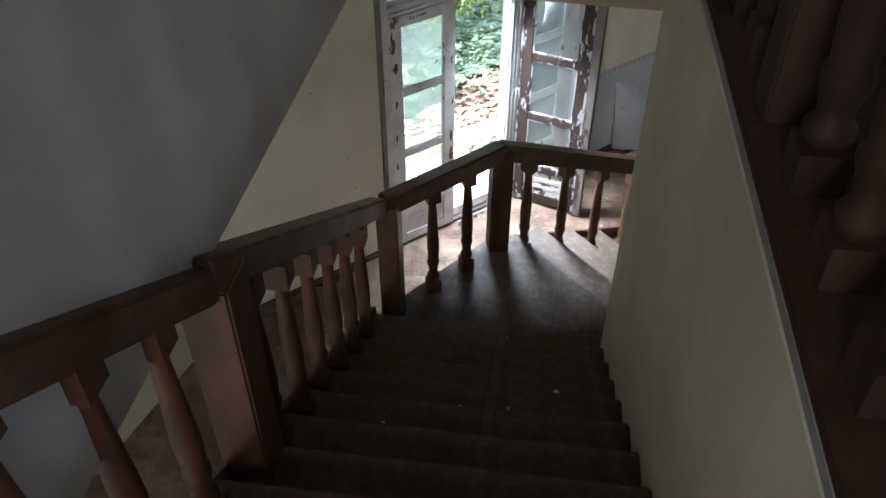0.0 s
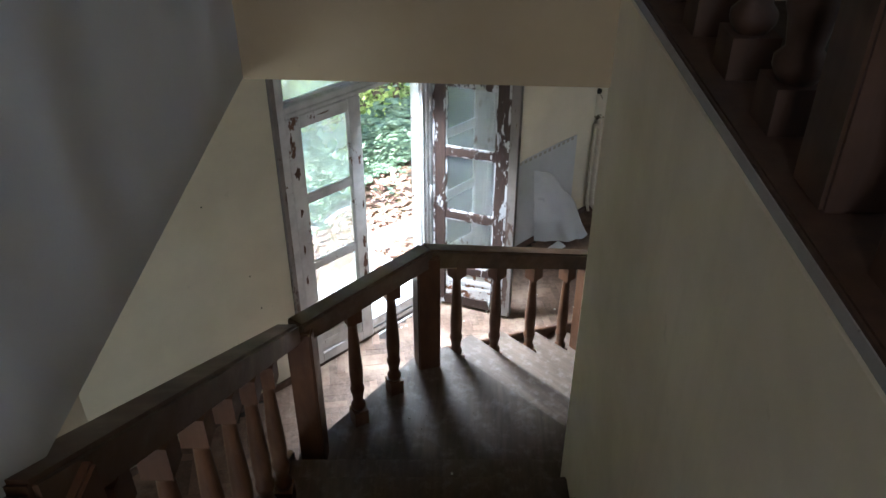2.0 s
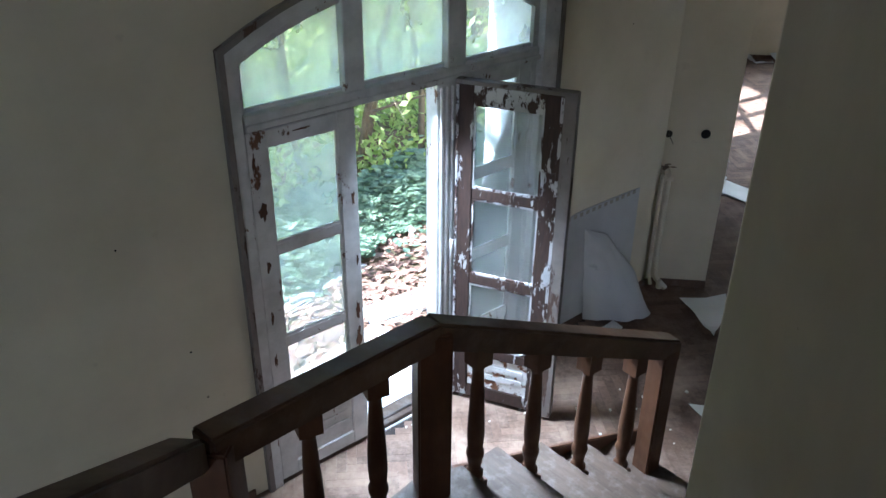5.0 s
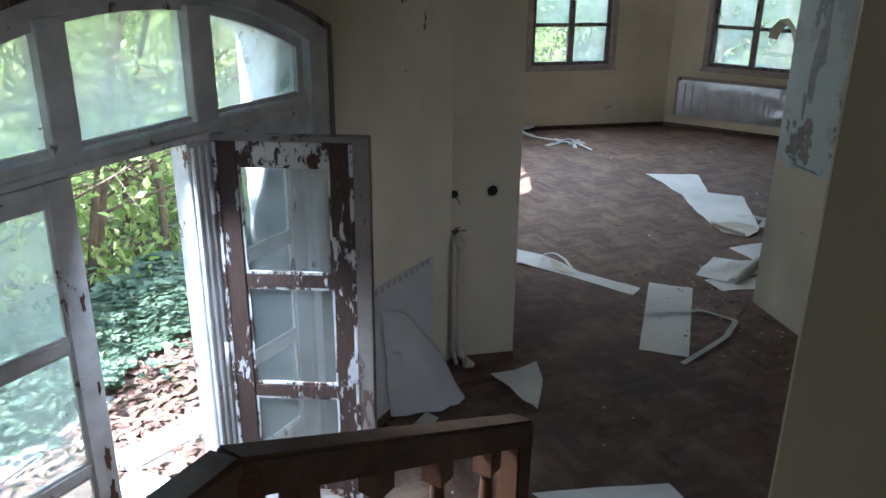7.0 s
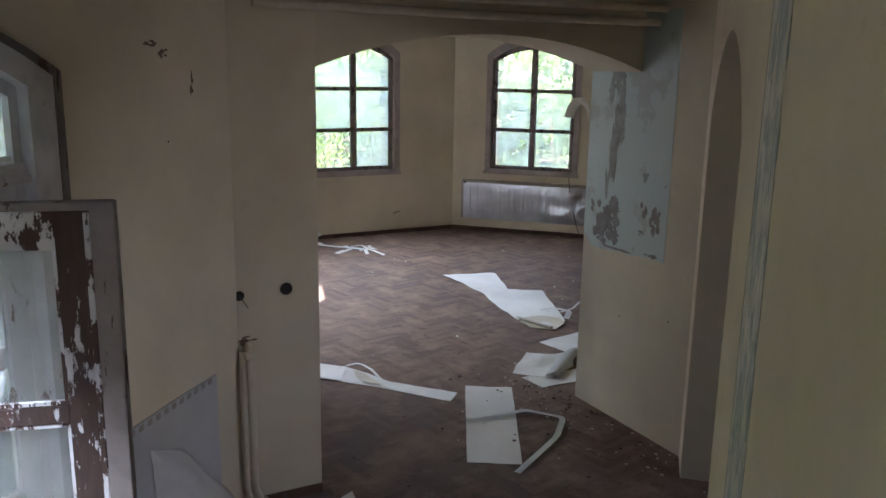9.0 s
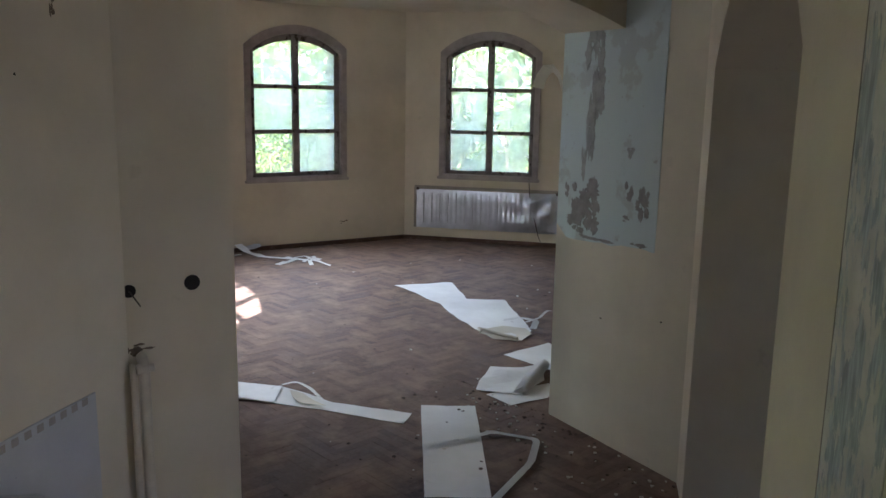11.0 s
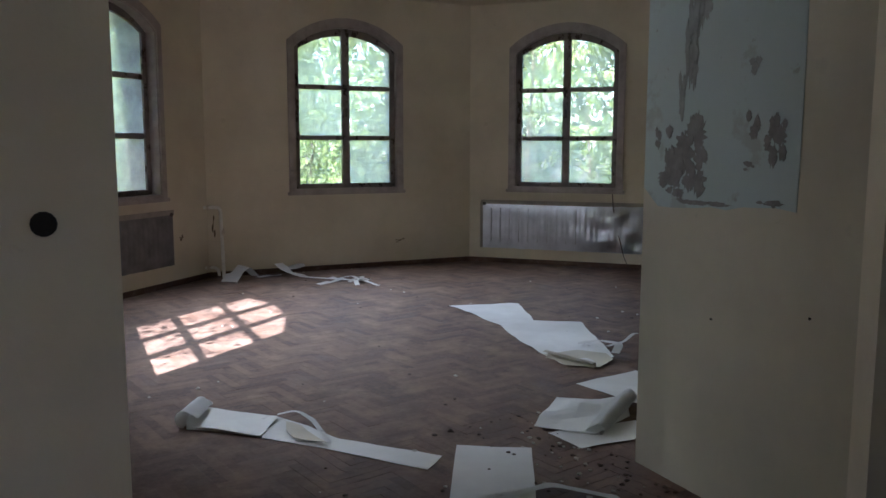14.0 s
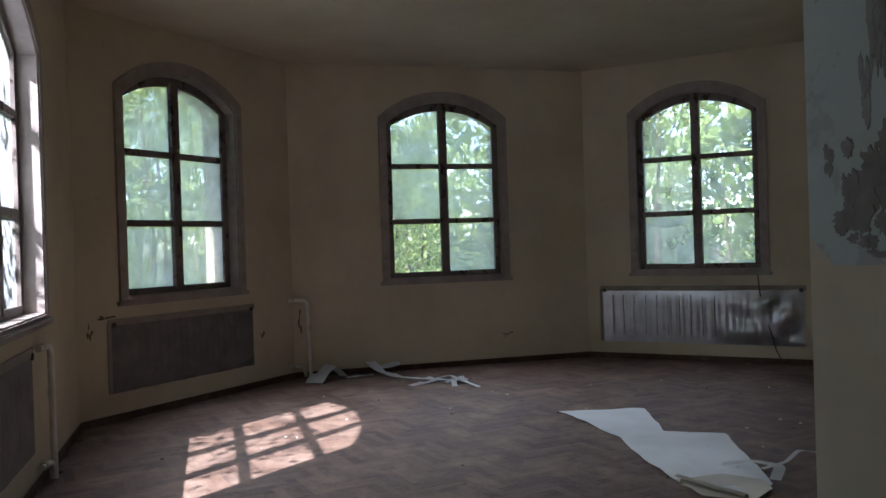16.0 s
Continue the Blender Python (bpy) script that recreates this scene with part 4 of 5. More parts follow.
RAW = chipped("raw_filler", (0.56, 0.53, 0.45), (0.50, 0.53, 0.52), 0.50, (1.3, 1.3, 0.5), 7)
bm = bmesh.new()
r = random.Random(8)
prism(bm, [(2.35, 0.0)] + [(2.35, 3.1)] + [(1.97 + 0.03 * r.random(), 3.1 - 0.1 * i) for i in range(32)], 0.0, 0.003)
part("filler", bm, RAW, seam)
bm = bmesh.new()
box(bm, 2.352, 2.355, 0.001, 0.004, 0.0, 3.1)
part("crack", bm, GLUE, seam)
# old cracks and soot on the plaster
for m, sgn, u, z, w, h, sd in ((MD, -1, 1.80, 2.64, 0.05, 0.012, 3), (MD, -1, 1.90, 2.60, 0.03, 0.02, 4), (MD, -1, 2.12, 2.46, 0.012, 0.05, 5), (along((0.70, 6.83), (1.33, 6.83)), -1, 0.155, 1.02, 0.05, 0.03, 6), (along((0.70, 6.83), (1.33, 6.83)), -1, 0.19, 1.045, 0.05, 0.012, 7),
                               (at_wall(C01, C12, 0), -1, 0.12, 0.75, 0.03, 0.05, 8), (at_wall(C01, C12, 0), -1, 2.12, 0.52, 0.035, 0.03, 9), (at_wall(C12, C23, 0), -1, 0.06, 0.62, 0.02, 0.12, 10), (at_wall(C12, C23, 0), -1, 2.4, 0.32, 0.05, 0.02, 11), (at_wall(C01, C12, 0), -1, 0.30, 0.85, 0.09, 0.02, 12)):
    r = random.Random(sd)
    bm = bmesh.new()
    for q in range(6):
        prism(bm, blotch(u + w * r.uniform(-1, 1), z + h * r.uniform(-1, 1), w * r.uniform(0.2, 0.7), max(0.006, h * r.uniform(0.2, 0.7)), sd * 13 + q, 0.4, 16), 0.0, sgn * (0.0012 + 0.0002 * q))
    tagged(part("plaster_stain", bm, DEBRIS_TONE, m=m), "dark sooty stain and chipped plaster on the wall", "stain", "plaster stains", kind="structure")
# dents and nail holes in the plaster
for m, pts in ((MP, ((0.2, 0.9), (0.7, 0.8), (0.5, 2.05))), (MS, ((0.05, 2.3), (1.4, 1.2))), (MD, ((-1.35, 1.1), (-1.6, 1.75), (-1.3, 0.8), (1.9, 2.2))), (along(skewed(0.28, -3.0), skewed(0.28, 2.44)), ((4.2, 2.1), (3.5, 2.6), (2.4, 2.9)))):
    for u, z in pts:
        bm = bmesh.new()
        sgn = -1 if m is MD else 1
        prism(bm, blotch(u, z, 0.008, 0.008, int(u * 50 + z * 10) % 97, 0.5, 7), 0.0, 0.002 * sgn)
        tagged(part("nail_hole", bm, DARK_HOLE, m=m), "small dark nail hole in plaster", "nail hole", "nail holes", kind="structure")

# ---- guard rail of the upper floor beside the stairwell ----
guard = empty("guard_rail", SKEW, "brown turned wooden guard rail along the stairwell edge, shade put into its colour", "railing")
GZ = 3.58
part("edge_trim", beam_between((0.40, -3.9, GZ), (0.40, 2.43, GZ), 0.235, 0.045), GUARD_SHADED, guard)
part("edge_lip", beam_between((0.293, -3.9, GZ - 0.002), (0.293, 2.43, GZ - 0.002), 0.028, 0.052, 0.012), TRIM_DUST, guard, "dusty grey plaster lip")
part("handrail", beam_between((0.40, -2.6, GZ + 0.93), (0.40, 2.44, GZ + 0.93), 0.11, 0.12, 0.012), GUARD_SHADED, guard)
for k in range(-10, 5):
    y = 0.955 + 0.304 * k
    if k % 6 == 0:
        bm = bmesh.new()
        box(bm, -0.07, 0.07, -0.07, 0.07, 0, 0.88)
        bevel(bm, 0.008)
        part("newel_post", bm, GUARD_SHADED, guard, m=pose(0.40, y, GZ))
    else:
        baluster(0.40, y, GZ, GZ + 0.87, 0, 0.115, guard, GUARD_SHADED)

# ---- loose things on the floors ----
def sheet(pts, z=0.004, seed=1, lift=0.012, mat=PAPER, label="", group="fallen sheets", name="fallen_sheet", cat="sheet"):
    """A thin limp sheet with the given outline lying on the floor."""
    bm = bmesh.new()
    c = Vector((sum(p[0] for p in pts) / len(pts), sum(p[1] for p in pts) / len(pts)))
    vs = [bm.verts.new((p[0] - c.x, p[1] - c.y, 0)) for p in pts]
    es = [bm.edges.new((vs[i], vs[(i + 1) % len(vs)])) for i in range(len(vs))]
    bmesh.ops.triangle_fill(bm, edges=es, use_beauty=True)
    for _ in range(3):
        bmesh.ops.subdivide_edges(bm, edges=[e for e in bm.edges if e.calc_length() > 0.08], cuts=1, use_grid_fill=False)
        bmesh.ops.triangulate(bm, faces=bm.faces[:])
    for v in bm.verts:
        v.co.x += 0.006 * noise.noise((v.co.x * 12, v.co.y * 12, seed + 5))
        v.co.z = z + lift * max(0, noise.noise((v.co.x * 4, v.co.y * 4, seed)) + 0.15)
    bmesh.ops.solidify(bm, geom=bm.faces[:], thickness=0.0015)
    return tagged(part(name, bm, mat, m=pose(c.x, c.y, 0)), label or "white limp sheet lying flat on the parquet", cat, group)


def ribbon(pts, w, name="paper_ribbon", mat=PAPER, label="narrow white paper strip curling on the parquet", tilt=0.3, cat="paper strip"):
    """A strip of width w swept along points (x, y, z)."""
    bm = bmesh.new()
    P = [Vector(p) for p in bend(pts, 0.06, 5)]
    o = P[0].copy()
    o.z = 0
    rows = []
    for i, p in enumerate(P):
        d = (P[min(i + 1, len(P) - 1)] - P[max(i - 1, 0)])
        s = Vector((-d.y, d.x, 0))
        s = s.normalized() if s.length > 1e-6 else Vector((1, 0, 0))
        up = Vector((0, 0, tilt * math.sin(i * 0.9) * 0.3))
        rows.append([bm.verts.new(p - o - s * w / 2), bm.verts.new(p - o + s * w / 2 + up * w)])
    for a, b in zip(rows, rows[1:]):
        bm.faces.new((a[0], b[0], b[1], a[1]))
    bmesh.ops.solidify(bm, geom=bm.faces[:], thickness=0.002)
    return tagged(part(name, bm, mat, m=Matrix.Translation(o)), label, cat, "paper strips")


def curl(p, q, r, turn=230, tail=0.05, mat=PAPER, label="rolled-up edge of a white sheet", seed=1):
    """The edge p to q of a sheet rolled up and back over itself; the roll lies to the right of p to q."""
    P, Q = Vector((*p, 0)), Vector((*q, 0))
    d = (Q - P).normalized()
    out = Vector((d.y, -d.x, 0))
    bm = bmesh.new()
    rows = []
    for i in range(13):
        s = i / 12
        base = P.lerp(Q, s) - P
        k = r * (0.8 + 0.35 * s + 0.12 * noise.noise((s * 4, seed, 0)))
        row = []
        for j in range(15):
            a = radians(turn) * j / 14
            row.append(bm.verts.new(base + out * (k * math.sin(a) + 0.01 * noise.noise((s * 5, a, seed))) + Vector((0, 0, 0.006 + k * (1 - math.cos(a))))))
        a = radians(turn)
        t = out * math.cos(a) + Vector((0, 0, math.sin(a)))
        row.append(bm.verts.new(row[-1].co + t * tail))
        for v in row:
            v.co.z = max(v.co.z, 0.004)
        rows.append(row)
    for a, b in zip(rows, rows[1:]):
        for k in range(15):
            bm.faces.new((a[k], b[k], b[k + 1], a[k + 1])).smooth = True
    bmesh.ops.solidify(bm, geom=bm.faces[:], thickness=0.0015)
    return tagged(part("sheet_roll", bm, mat, m=Matrix.Translation(P)), label, "sheet", "fallen sheets")


BIG_LABEL = "large torn white sheet spread on the parquet"
sheet([(4.508, 11.275), (5.17, 11.098), (4.902, 10.364), (5.221, 10.116), (4.918, 9.364), (4.78, 9.05), (4.50, 8.88), (4.32, 9.02), (4.363, 9.579), (4.53, 10.358)], seed=2, lift=0.022, label=BIG_LABEL)
sheet([(4.33, 9.30), (4.62, 9.28), (4.76, 9.12), (4.70, 8.95), (4.50, 8.83), (4.31, 8.98)], z=0.012, seed=3, lift=0.012, mat=PAPER_CREAM, label="cream torn layer lying on a white sheet")
curl((4.46, 8.84), (4.30, 9.22), 0.026, 200, 0.02, PAPER_CREAM, "curled cream edge of a torn sheet", 4)
ribbon([(4.74, 8.98, 0.05), (4.86, 9.08, 0.09), (4.84, 9.32, 0.06), (4.72, 9.42, 0.03)], 0.06)
ribbon([(4.9, 9.3, 0.012), (5.08, 9.33, 0.02), (5.28, 9.45, 0.05), (5.42, 9.42, 0.02), (5.30, 9.30, 0.012)], 0.03)
sheet([(2.953, 7.921), (3.289, 7.739), (2.629, 6.572), (2.311, 6.755)], seed=5, lift=0.008, label="stained white rectangular sheet on the parquet")
ribbon([(2.62, 7.30, 0.016), (2.90, 7.27, 0.02), (3.12, 7.28, 0.02), (3.30, 7.04, 0.02), (3.06, 6.79, 0.02), (2.53, 6.48, 0.012)], 0.045)
sheet([(1.73, 8.75), (1.99, 8.535), (2.297, 8.213), (2.692, 7.70), (2.83, 7.832), (2.437, 8.273), (2.344, 8.537), (2.227, 8.766), (1.869, 9.11), (1.77, 9.04)], seed=7, lift=0.010, label="long white sheet strip on the parquet")
curl((1.86, 9.10), (1.72, 8.77), 0.042, 215, 0.06, label="rolled-up end of a long white strip", seed=6)
sheet([(1.80, 8.93), (1.90, 9.02), (2.222, 8.715), (2.069, 8.457), (1.771, 8.719)], z=0.014, seed=8, lift=0.02, label="stained white scrap folded over a long strip")
sheet([(2.24, 8.60), (2.30, 8.50), (2.345, 8.19), (2.215, 8.344), (2.20, 8.44)], z=0.016, seed=18, lift=0.02, mat=PAPER_CREAM, label="torn cream corner on a white strip")
ribbon([(2.22, 8.72, 0.03), (2.32, 8.66, 0.06), (2.36, 8.48, 0.05), (2.36, 8.24, 0.03)], 0.03)
sheet([(4.142, 8.593), (4.688, 8.68), (4.60, 8.20), (4.232, 8.102)], seed=9, lift=0.012)
sheet([(3.48, 7.885), (4.039, 7.857), (3.95, 7.68), (3.834, 7.61), (3.517, 7.624)], seed=10, lift=0.012, label="white sheet lying beside the pillar")
sheet([(3.844, 8.365), (4.18, 8.12), (4.03, 7.90), (3.677, 7.735), (3.448, 7.977)], z=0.016, seed=11, lift=0.05, label="creased white sheet folded beside the pillar")
curl((3.70, 7.74), (4.20, 8.12), 0.038, 220, 0.10, label="folded-over edge of a white sheet beside the pillar", seed=9)
# litter along the bay wall
ribbon([(2.84, 13.52, 0.01), (2.92, 13.62, 0.08), (3.06, 13.70, 0.16), (3.18, 13.74, 0.03)], 0.20)
ribbon([(3.20, 13.70, 0.012), (3.38, 13.78, 0.01), (3.50, 13.78, 0.012)], 0.08)
ribbon([(3.48, 13.84, 0.14), (3.54, 13.68, 0.07), (3.68, 13.55, 0.015), (3.95, 13.28, 0.012), (4.14, 13.04, 0.02)], 0.12)
ribbon([(3.70, 12.93, 0.012), (3.88, 13.03, 0.016), (4.05, 13.13, 0.03)], 0.09)
sheet([(3.52, 13.93), (3.82, 13.95), (3.80, 13.82), (3.55, 13.76)], z=0.07, seed=13, lift=0.06, mat=PAPER_GREY, label="grey folded scrap leaning at the wall")
for i in range(7):
    a, k = i * 0.92, 0.8 + 0.4 * (i % 3)
    ribbon([(4.20, 12.95, 0.02), (4.20 + 0.09 * k * math.cos(a), 12.95 + 0.13 * k * math.sin(a), 0.05), (4.20 + 0.17 * k * math.cos(a + 0.4), 12.95 + 0.24 * k * math.sin(a + 0.4), 0.012)], 0.055)
# scraps in the hall
sheet([(1.10, 6.60), (1.30, 6.62), (1.48, 6.71), (1.44, 6.45), (1.26, 6.03), (1.20, 6.30)], z=0.02, seed=15, lift=0.05, label="torn cream wallpaper scrap on the hall floor")
sheet([(0.98, 5.29), (1.30, 5.26), (1.78, 5.21), (1.82, 4.98), (1.55, 4.92), (1.15, 4.95)], seed=16, lift=0.01, label="pale sheet on the hall floor below the stair")
sheet([(0.30, 5.95), (0.55, 6.2), (0.62, 6.12), (0.42, 5.88)], seed=17, lift=0.03, label="white scrap on the floor under the torn foil")

# small debris, one thing each where it can be told apart
DEBRIS = plain("dark_debris", (0.10, 0.07, 0.05), 0.9)
CRUMB = plain("plaster_crumb", (0.62, 0.58, 0.50), 0.9)


def crumb(x, y, s, mat, z=0.0, label="", name="plaster_crumb"):
    rr = random.Random(int(x * 1000 + y * 77))
    bm = bmesh.new()
    bmesh.ops.create_icosphere(bm, subdivisions=1, radius=s)
    for v in bm.verts:
        v.co *= 0.6 + 0.7 * rr.random()
        v.co.z = max(-s * 0.25, v.co.z * 0.5)
    return tagged(part(name, bm, mat, m=pose(x, y, z + s * 0.25, 0, 0, 360 * rr.random())), label, "debris", "debris on the floor")


rr = random.Random(21)
for i in range(250):
    if i < 130:
        x, y = 3.62 - abs(rr.gauss(0, 0.28)), rr.uniform(6.1, 8.2)
    elif i < 190:
        x, y = rr.uniform(1.5, 3.5), rr.uniform(5.0, 8.0)
    else:
        x, y = rr.uniform(1.4, 7.0), rr.uniform(8.0, 13.5)
    if rr.random() < 0.6:
        crumb(x, y, rr.uniform(0.005, 0.017), DEBRIS, 0, "dark crumb of dirt on the parquet", "dirt_crumb")
    else:
        crumb(x, y, rr.uniform(0.005, 0.016), CRUMB, 0, "pale crumb of fallen plaster on the floor")
for i in range(26):
    k = rr.randint(1, 8)
    crumb(rr.uniform(-0.9, 0.25), nose_y(k) - rr.uniform(0.03, 0.2), rr.uniform(0.005, 0.018), DEBRIS if rr.random() < 0.6 else CRUMB, ZL + RISE * k, "crumb of dirt on a stair tread", "stair_crumb")
for i in range(40):
    crumb(rr.uniform(-0.9, 1.0), rr.uniform(4.7, 5.2) + rr.uniform(0, 0.5), rr.uniform(0.005, 0.018), CRUMB, 0, "pale crumb of fallen plaster on the hall floor")
for i in range(16):
    crumb(rr.uniform(-0.6, 0.1), rr.uniform(2.75, 3.2), rr.uniform(0.003, 0.009), DEBRIS, ZL, "dark crumb on the stair landing", "landing_crumb")

# ---- outdoors ----
def leaf_mat(name, a, b, trans=0.35, rough=0.5):
    m, n, l, p = material(name)
    g = n.new("ShaderNodeNewGeometry")
    c = ramp(n, l, g.outputs["Random Per Island"], [(0.0, a), (1.0, b)])
    l.new(c, p.inputs["Base Color"])
    p.inputs["Roughness"].default_value = rough
    tr = n.new("ShaderNodeBsdfTranslucent")
    l.new(c, tr.inputs["Color"])
    ms = n.new("ShaderNodeMixShader")
    ms.inputs[0].default_value = trans
    l.new(p.outputs[0], ms.inputs[1])
    l.new(tr.outputs[0], ms.inputs[2])
    l.new(ms.outputs[0], n["Material Output"].inputs["Surface"])
    return m


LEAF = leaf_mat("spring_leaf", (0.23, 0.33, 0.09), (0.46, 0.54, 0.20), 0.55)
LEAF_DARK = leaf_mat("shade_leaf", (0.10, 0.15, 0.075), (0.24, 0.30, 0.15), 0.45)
IVY = leaf_mat("ivy_leaf", (0.055, 0.10, 0.06), (0.19, 0.265, 0.175), 0.2, 0.4)
LITTER = leaf_mat("dead_leaf", (0.10, 0.05, 0.035), (0.30, 0.20, 0.15), 0.1, 0.8)
BARK = wood("bark", (0.10, 0.075, 0.05), (0.22, 0.17, 0.12), 0.9, (6, 6, 2), dust=0.2)

_m, _n, _l, _p = material("forest_soil")
_v = coords(_n, _l)
_c = ramp(_n, _l, noise_tex(_n, _l, _v, 6, 8, 0.7), [(0.3, (0.05, 0.035, 0.025)), (0.5, (0.13, 0.08, 0.055)), (0.7, (0.22, 0.16, 0.12))])
_c = mix(_n, _l, ramp(_n, _l, noise_tex(_n, _l, _v, 0.35, 4), [(0.45, grey(0)), (0.6, grey(0.7))]), _c, (0.06, 0.10, 0.03))
_l.new(_c, _p.inputs["Base Color"])
_p.inputs["Roughness"].default_value = 0.95
bump(_n, _l, _p, noise_tex(_n, _l, _v, 14, 6), 0.6, 0.03)
SOIL = _m
bm = bmesh.new()
bmesh.ops.create_grid(bm, x_segments=60, y_segments=60, size=150)
tagged(part("ground", bm, SOIL, m=pose(0, 0, -0.16)), "woodland ground with soil and leaf litter", "ground", kind="structure")
STONE = plain("pale_paving_stone", (0.42, 0.42, 0.41), 0.9, 0, 0.3, 7)
OUTV = -N2
rr = random.Random(5)
for u, v, w, d, t in ((0.15, 0.9, 0.9, 0.32, 10), (0.9, 1.2, 0.7, 0.30, -8), (-0.8, 1.0, 0.8, 0.35, 5), (0.5, 1.9, 1.1, 0.25, 12), (-0.4, 2.3, 0.9, 0.28, -6)):
    p = DOOR_C + E2 * u + OUTV * v
    bm = bmesh.new()
    box(bm, -w / 2, w / 2, -d / 2, d / 2, -0.06, 0.035)
    bevel(bm, 0.02, 2)
    for q in bm.verts:
        q.co += Vector((noise.noise(q.co * 6), noise.noise(q.co * 6 + Vector((5, 0, 0))), 0)) * 0.03
    tagged(part("paving_stone", bm, STONE, m=pose(p.x, p.y, -0.16, 0, 0, 47.5 + t)), "pale worn paving stone sunk in leaf litter", "paving stone", "paving stones")


def leaf_cloud(name, points, size, mat, flat=0.0, seed=1, wide=0.55):
    """One mesh of small folded leaves at the given points."""
    r = random.Random(seed)
    verts, faces = [], []
    for p in points:
        s = size * r.uniform(0.6, 1.4)
        a, b = r.uniform(0, 6.28), r.uniform(-1.2, 1.2) * (1 - flat)
        d = Vector((math.cos(a) * math.cos(b), math.sin(a) * math.cos(b), math.sin(b)))
        n = d.orthogonal().normalized() if flat < 0.5 else Vector((-d.y, d.x, 0)).normalized()
        q = d.cross(n)
        if flat < 0.5:
            n = (n * math.cos(a * 3) + q * math.sin(a * 3)).normalized()
            q = d.cross(n)
        k = len(verts)
        P = Vector(p)
        verts += [P - d * s, P + n * s * wide + q * s * 0.12, P + d * s, P - n * s * wide + q * s * 0.12]
        faces.append((k, k + 1, k + 2, k + 3))
    me = bpy.data.meshes.new(name)
    me.from_pydata([tuple(v) for v in verts], [], faces)
    me.materials.append(mat)
    return new(name, me)


def outside_door(u, v, z):
    p = DOOR_C + E2 * u + OUTV * v
    return (p.x, p.y, z)


rr = random.Random(9)
pts = [outside_door(rr.uniform(-3, 4), rr.uniform(0.5, 2.6), -0.145 + 0.02 * rr.random()) for _ in range(6000)]
tagged(leaf_cloud("leaf_litter", pts, 0.045, LITTER, 0.8, 2), "scattered brown and pale dead leaves", "leaf litter", kind="stuff")
pts = []
while len(pts) < 30000:
    near = len(pts) < 22000
    u, v = (rr.uniform(-1.5, 5), rr.uniform(1.7, 3.6)) if near else (rr.uniform(-7, 9), rr.uniform(1.8, 3.6))
    ox, oy, _z = outside_door(u, v, 0)
    if ox > 0.3 and 6.3 < oy < 14.7 or ox > 1.8 and oy < 14.7:
        continue
    edge = 2.0 + 0.35 * noise.noise((u * 0.9, 0, 4)) + 0.15 * noise.noise((u * 4, v * 4, 4))
    if edge < v < 3.1 + 0.5 * noise.noise((u, 3, 1)) or rr.random() < 0.012:
        h = 0.05 + min(0.22, 0.25 * max(0.0, v - edge)) + 0.12 * (noise.noise((u * 2, v * 2, 2)) + 0.4)
        pts.append(outside_door(u, v, -0.14 + h * rr.random() ** 0.35))
tagged(leaf_cloud("ivy", pts, 0.042, IVY, 0.6, 3, 0.85), "dense dark green ivy covering the ground", "ivy", kind="stuff")


def make_tree(seed, height, r0, leaves, spread, leaf, mat, droop=0.0, low=0.25):
    r = random.Random(seed)
    t = empty("sapling", Matrix(), "slender woodland tree with light green spring leaves", "tree", "trees around the house")
    tips = []
    bm = bmesh.new()

    def limb(p, d, length, rad, depth):
        n = 5
        ring_prev = None
        q = p.copy()
        for i in range(n + 1):
            f = i / n
            rr_ = rad * (1 - 0.75 * f)
            x = d.orthogonal().normalized()
            yv = d.cross(x)
            cur = [bm.verts.new(q + (x * math.cos(k * 1.2566) + yv * math.sin(k * 1.2566)) * rr_) for k in range(5)]
            if ring_prev:
                for k in range(5):
                    bm.faces.new((ring_prev[k], ring_prev[(k + 1) % 5], cur[(k + 1) % 5], cur[k])).smooth = True
            ring_prev = cur
            if depth and f >= low and i < n + 1:
                for _ in range(2 if depth == 2 else 1):
                    a = r.uniform(0, 6.28)
                    nd = (d * 0.5 + (x * math.cos(a) + yv * math.sin(a))).normalized()
                    limb(q, nd, length * r.uniform(0.25, 0.42) * spread * (1.15 - 0.6 * f), rr_ * 0.45, depth - 1)
            if depth < 2:
                tips.append((q.copy(), length))
            d = (d + Vector((r.uniform(-1, 1), r.uniform(-1, 1), r.uniform(-0.3, 0.5) - droop)) * 0.13).normalized()
            q = q + d * (length / n)

    limb(Vector((0, 0, -0.1)), Vector((r.uniform(-0.08, 0.08), r.uniform(-0.08, 0.08), 1)).normalized(), height, r0, 2)
    part("trunk", bm, BARK, t)
    pts = []
    for _ in range(leaves):
        p, ln = r.choice(tips)
        s = 0.10 + 0.10 * ln
        pts.append(p + Vector((r.gauss(0, s), r.gauss(0, s), r.gauss(0, s) - droop * abs(r.gauss(0, 0.25)))))
    c = leaf_cloud("crown", pts, leaf, mat, 0.0, seed)
    c.parent = t
    return t


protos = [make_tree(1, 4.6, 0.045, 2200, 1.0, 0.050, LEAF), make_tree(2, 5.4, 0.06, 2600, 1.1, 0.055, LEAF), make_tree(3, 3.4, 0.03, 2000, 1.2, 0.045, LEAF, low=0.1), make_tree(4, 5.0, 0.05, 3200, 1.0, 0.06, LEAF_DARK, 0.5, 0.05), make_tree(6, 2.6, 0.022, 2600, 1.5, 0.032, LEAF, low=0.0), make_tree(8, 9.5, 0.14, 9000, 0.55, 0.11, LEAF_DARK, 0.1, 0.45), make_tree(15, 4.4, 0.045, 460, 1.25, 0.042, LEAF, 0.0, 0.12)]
spots = []
rr = random.Random(12)


